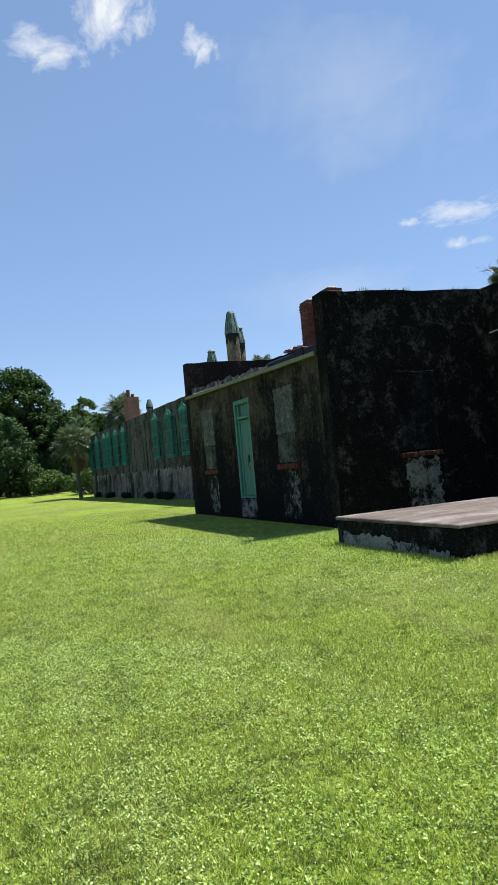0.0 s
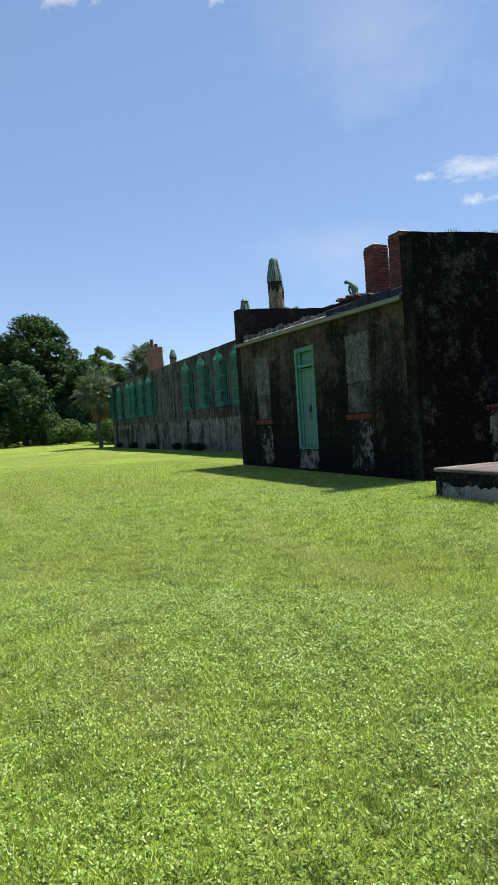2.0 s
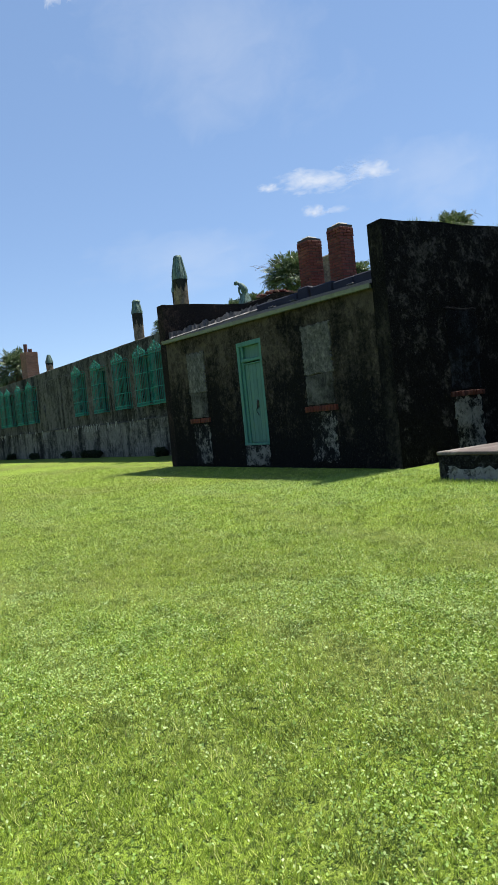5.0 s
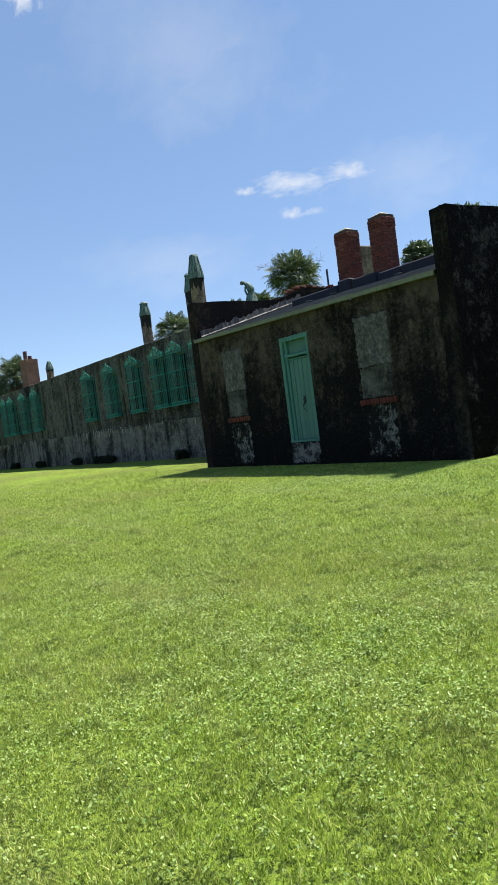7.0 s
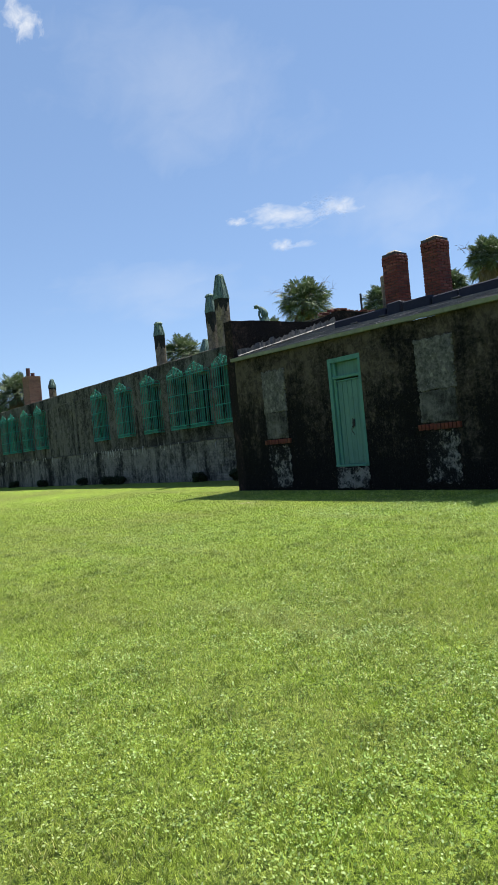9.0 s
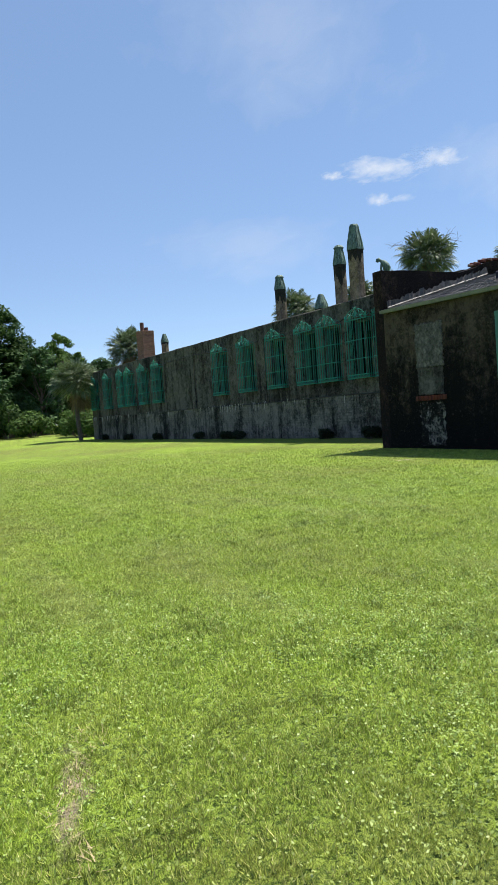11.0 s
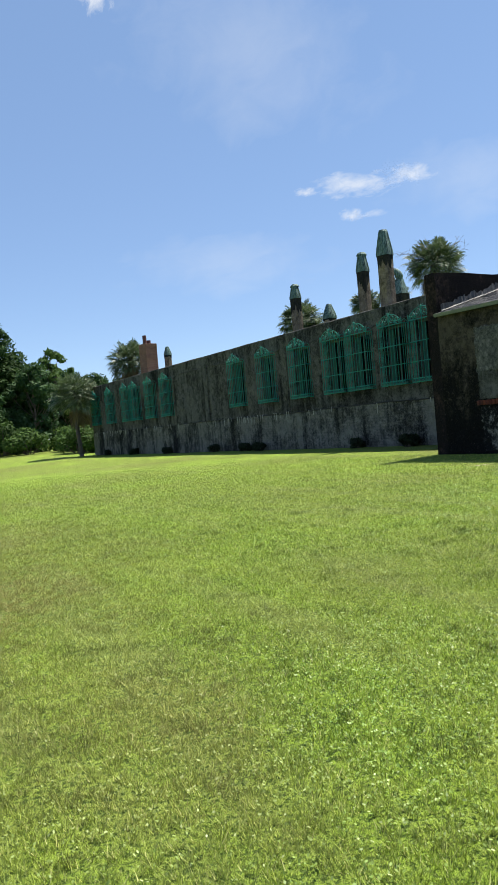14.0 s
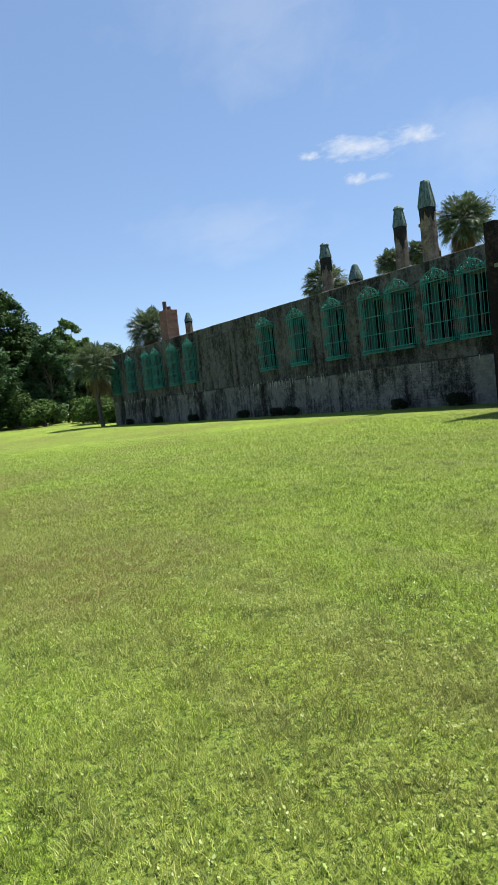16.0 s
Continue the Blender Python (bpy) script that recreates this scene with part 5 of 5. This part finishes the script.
# ---- clouds, far off ----
def cloud(name, label, az, el, wide, tall, mat, roll=0.0, dist=1800.0):
    """az: degrees to the left of +y; el: degrees above the horizon; wide, tall: degrees."""
    d = Vector((-math.sin(radians(az)) * math.cos(radians(el)), math.cos(radians(az)) * math.cos(radians(el)), math.sin(radians(el))))
    w, h = dist * math.tan(radians(wide / 2)), dist * math.tan(radians(tall / 2))
    n = 6
    verts = [(-w + 2 * w * i / n, -h + 2 * h * j / n, 12 * math.sin(i * 1.3 + j)) for j in range(n + 1) for i in range(n + 1)]
    faces = [(j * (n + 1) + i, j * (n + 1) + i + 1, (j + 1) * (n + 1) + i + 1, (j + 1) * (n + 1) + i) for j in range(n) for i in range(n)]
    ob = new(name, mesh_from(name, verts, faces, mat))
    ob.matrix_world = look(d * dist, (0, 0, 1.5), roll)
    tagged(ob, label, "cloud", kind="structure")


PUFF = cloud_material("cloud_puff", 3.2, 0.24, 0.60, 0.95, 1.7)
PUFF_B = cloud_material("cloud_puff_thin", 3.0, 0.25, 0.68, 0.85, 4.1)
PUFF_C = cloud_material("cloud_puff_long", 3.4, 0.20, 0.68, 0.95, 8.3, 0.5)
PUFF_D = cloud_material("cloud_puff_small", 2.2, 0.20, 0.72, 0.9, 2.6, 0.7)
PUFF_E = cloud_material("cloud_puff_faint", 2.2, 0.22, 0.75, 0.45, 5.2, 0.7)
WISP = cloud_material("cloud_wisp", 2.6, 0.20, 0.85, 0.26, 6.0, 0.25)
cloud("cloud", "bright white cumulus puff high in the sky", -14.4, 34.2, 7.5, 8.0, PUFF)
cloud("cloud", "ragged white cloud puff", -9.0, 31.7, 7.2, 4.2, PUFF_B)
cloud("cloud", "small torn white cloud", -21.6, 31.8, 3.4, 4.0, PUFF_B)
cloud("cloud", "long flat white cloud low in the sky", -41.5, 17.85, 9.2, 2.5, PUFF_C, 3)
cloud("cloud", "small white puff joined to a longer cloud", -45.7, 18.1, 4.0, 1.8, PUFF_D, 6)
cloud("cloud", "thin pale end of a long cloud", -37.3, 17.8, 2.4, 0.9, PUFF_D)
cloud("cloud", "small faint white cloud under a longer one", -40.8, 15.7, 2.6, 1.3, PUFF_D)
cloud("cloud", "faint trailing wisp beside a small cloud", -42.6, 15.6, 2.6, 0.8, PUFF_E)
cloud("cloud", "broad faint veil of thin cloud", -33.0, 27.5, 26.0, 13.0, WISP, 12)
cloud("cloud", "faint low veil of thin cloud", -50.0, 17.0, 18.0, 7.0, WISP, 5)
cloud("cloud", "faint thin cloud near the horizon", -30.0, 13.0, 22.0, 6.0, WISP)


# ---- turf, last: blades and clover over the walked part of the lawn ----
def turf():
    rng = np.random.default_rng(7)
    along = np.array([-7.9, 9.3]) / 12.2
    ahead = np.array([9.3, 7.9]) / 12.2
    origin = np.array([0.1, -0.5])

    def field(p0, p1, l0, l1, density):
        n = int((p1 - p0) * (l1 - l0) * density)
        p, l = rng.uniform(p0, p1, n), rng.uniform(l0, l1, n)
        pts = origin + p[:, None] * ahead + l[:, None] * along
        keep = (pts[:, 0] < 7.0) & ~((pts[:, 0] > 5.8) & (pts[:, 1] > 6.55) & (pts[:, 1] < 9.75))
        return pts[keep]

    def heights(pts):
        gx, gy = np.arange(-45, 46, 1.0), np.arange(-30, 101, 1.0)
        tab = np.array([[ground_z(a, b) for a in gx] for b in gy])
        fx, fy = pts[:, 0] + 45, pts[:, 1] + 30
        i, j = fx.astype(int), fy.astype(int)
        u, w = fx - i, fy - j
        return tab[j, i] * (1 - u) * (1 - w) + tab[j, i + 1] * u * (1 - w) + tab[j + 1, i] * (1 - u) * w + tab[j + 1, i + 1] * u * w

    def to_object(name, verts, k, material, label):
        me = bpy.data.meshes.new(name)
        count = len(verts) // k
        me.vertices.add(len(verts))
        me.vertices.foreach_set("co", verts.ravel())
        me.loops.add(len(verts))
        me.loops.foreach_set("vertex_index", np.arange(len(verts)))
        me.polygons.add(count)
        me.polygons.foreach_set("loop_start", np.arange(count) * k)
        me.polygons.foreach_set("loop_total", np.full(count, k))
        me.materials.append(material)
        me.update()
        me.validate()
        return tagged(new(name, me), label, "grass", kind="stuff")

    lattice = rng.random((512, 512))

    def tufts(pts, cell):
        """Smooth random growth, 0 to 1, with clumps of that width."""
        g = pts / cell
        i = np.floor(g).astype(int)
        u = g - i
        u = u * u * (3 - 2 * u)
        a, b = i % 512, (i + 1) % 512
        return (lattice[a[:, 0], a[:, 1]] * (1 - u[:, 0]) + lattice[b[:, 0], a[:, 1]] * u[:, 0]) * (1 - u[:, 1]) + (
            lattice[a[:, 0], b[:, 1]] * (1 - u[:, 0]) + lattice[b[:, 0], b[:, 1]] * u[:, 0]) * u[:, 1]

    def bare(pts):
        """Where the turf is worn through: the sandy line and the scuffed spot by the wing."""
        x, y = pts[:, 0], pts[:, 1]
        line = np.abs(0.95 * (x + 5.03) - 0.29 * (y - 8.88) + 0.24 * (tufts(pts, 0.12) - 0.5)) < 0.05
        spot = ((x - 4.85) * 0.92 - (y - 17.8) * 0.39) ** 2 * 4.8 + ((x - 4.85) * 0.39 + (y - 17.8) * 0.92) ** 2 * 64 < 0.30
        return (line & (np.abs(y - 8.85) < 0.40) & (rng.random(len(pts)) < 0.6)) | spot

    def blades(pts, h, w):
        pts = pts[~bare(pts)]
        grown = tufts(pts, 0.05)
        keep = rng.random(len(pts)) < np.clip(2.1 * grown - 0.15, 0.12, 1)
        pts, grown = pts[keep], grown[keep]
        n = len(pts)
        z = heights(pts)
        a = rng.uniform(0, 2 * np.pi, n)
        hh = h * rng.uniform(0.5, 1.2, n) * (0.55 + 0.9 * grown)
        lean = hh * rng.uniform(0.15, 1.15, n)
        b = rng.uniform(0, 2 * np.pi, n)
        side = np.stack([np.cos(a), np.sin(a), 0 * a], 1) * (w * rng.uniform(0.6, 1.3, n))[:, None]
        base = np.stack([pts[:, 0], pts[:, 1], z - 0.006], 1)
        tip = base + np.stack([np.cos(b) * lean, np.sin(b) * lean, hh], 1)
        return np.stack([base - side, base + side, tip], 1).reshape(-1, 3)

    def thinning(p0, p1, l0, l1, d0, d1):
        """A field whose density falls from d0 to d1 per square metre."""
        pts = field(p0, p1, l0, l1, d0)
        far = ((pts - origin) @ ahead - p0) / (p1 - p0)
        l = (pts - origin) @ along
        edge = np.clip((l - l0) / 2.5, 0, 1) * np.clip((l1 - l) / 6.0, 0, 1)
        return pts[rng.random(len(pts)) < (1 + far * (d1 / d0 - 1)) * edge]

    near = [blades(thinning(0.8, 3.4, -3, 23, 17000, 11000), 0.034, 0.0026), blades(thinning(3.4, 7.0, -3, 26, 9500, 4600), 0.033, 0.0032),
            blades(thinning(7.0, 13.0, -3, 32, 4200, 1800), 0.032, 0.0050), blades(thinning(13.0, 24.0, -4, 44, 1300, 150), 0.032, 0.0070)]
    # the turf thins out gradually behind the walked line
    fade = field(-2.2, 0.8, -3, 20, 5500)
    near.append(blades(fade[rng.random(len(fade)) < ((fade - origin) @ ahead + 2.2) / 3.0], 0.032, 0.0028))
    to_object("lawn_grass", np.concatenate(near), 3, M_BLADE, "short mown grass blades of the lawn")

    # broad-leaved weeds, scattered thickly in some patches
    pts = np.concatenate([field(0.9, 5.0, -1.5, 16, 10500), field(5.0, 13.0, -2.5, 22, 3000)])
    val = np.array([noise.noise(Vector((a * 0.55, b * 0.55, 5))) + 0.6 * noise.noise(Vector((a * 2.1, b * 2.1, 8))) for a, b in pts])
    val += 0.10 * np.clip((pts @ np.array([0.62, -0.78])) / 4.0, -1, 1)
    pts = pts[rng.random(len(pts)) < np.clip(1.7 * tufts(pts, 0.06), 0.1, 1) * np.clip(0.42 + 0.75 * val, 0.15, 0.85) * (1 - 0.9 * np.clip(((pts - origin) @ along - 6.5) / 7.0, 0, 1))]
    n = len(pts)
    z = heights(pts)
    c = np.stack([pts[:, 0], pts[:, 1], z + rng.uniform(0.016, 0.042, n)], 1)
    r = rng.uniform(0.0034, 0.0080, n) * (1 + 0.055 * ((pts - origin) @ ahead))
    nor = np.stack([rng.normal(0, 0.6, n), rng.normal(0, 0.6, n), np.ones(n)], 1)
    nor /= np.linalg.norm(nor, axis=1)[:, None]
    t1 = np.cross(nor, np.stack([np.cos(np.arange(n) * 2.4), np.sin(np.arange(n) * 2.4), np.zeros(n)], 1))
    t1 /= np.linalg.norm(t1, axis=1)[:, None]
    t2 = np.cross(nor, t1)
    ring = [c + (t1 * math.cos(q) * 1.0 + t2 * math.sin(q) * 0.62) * r[:, None] for q in [2 * math.pi * k / 5 for k in range(5)]]
    to_object("lawn_weeds", np.stack(ring, 1).reshape(-1, 3), 5, M_CLOVER, "patches of small round-leaved weeds in the lawn")

    # straw on the worn line
    n = 80
    yy = rng.uniform(8.3, 9.45, n)
    pts = np.stack([-5.03 + 0.3 * (yy - 8.88) + rng.normal(0, 0.032, n) + 0.07 * np.sin(yy * 7), yy], 1)
    z = heights(pts)
    a = rng.uniform(0, 2 * np.pi, n)
    l = rng.uniform(0.03, 0.09, n)
    base = np.stack([pts[:, 0], pts[:, 1], z + 0.004], 1)
    side = np.stack([-np.sin(a), np.cos(a), 0 * a], 1) * 0.0025
    tip = base + np.stack([np.cos(a) * l, np.sin(a) * l, rng.uniform(0.0, 0.03, n)], 1)
    to_object("dry_grass", np.stack([base - side, base + side, tip], 1).reshape(-1, 3), 3, M_STRAW, "dry straw on the worn sandy line")


turf()
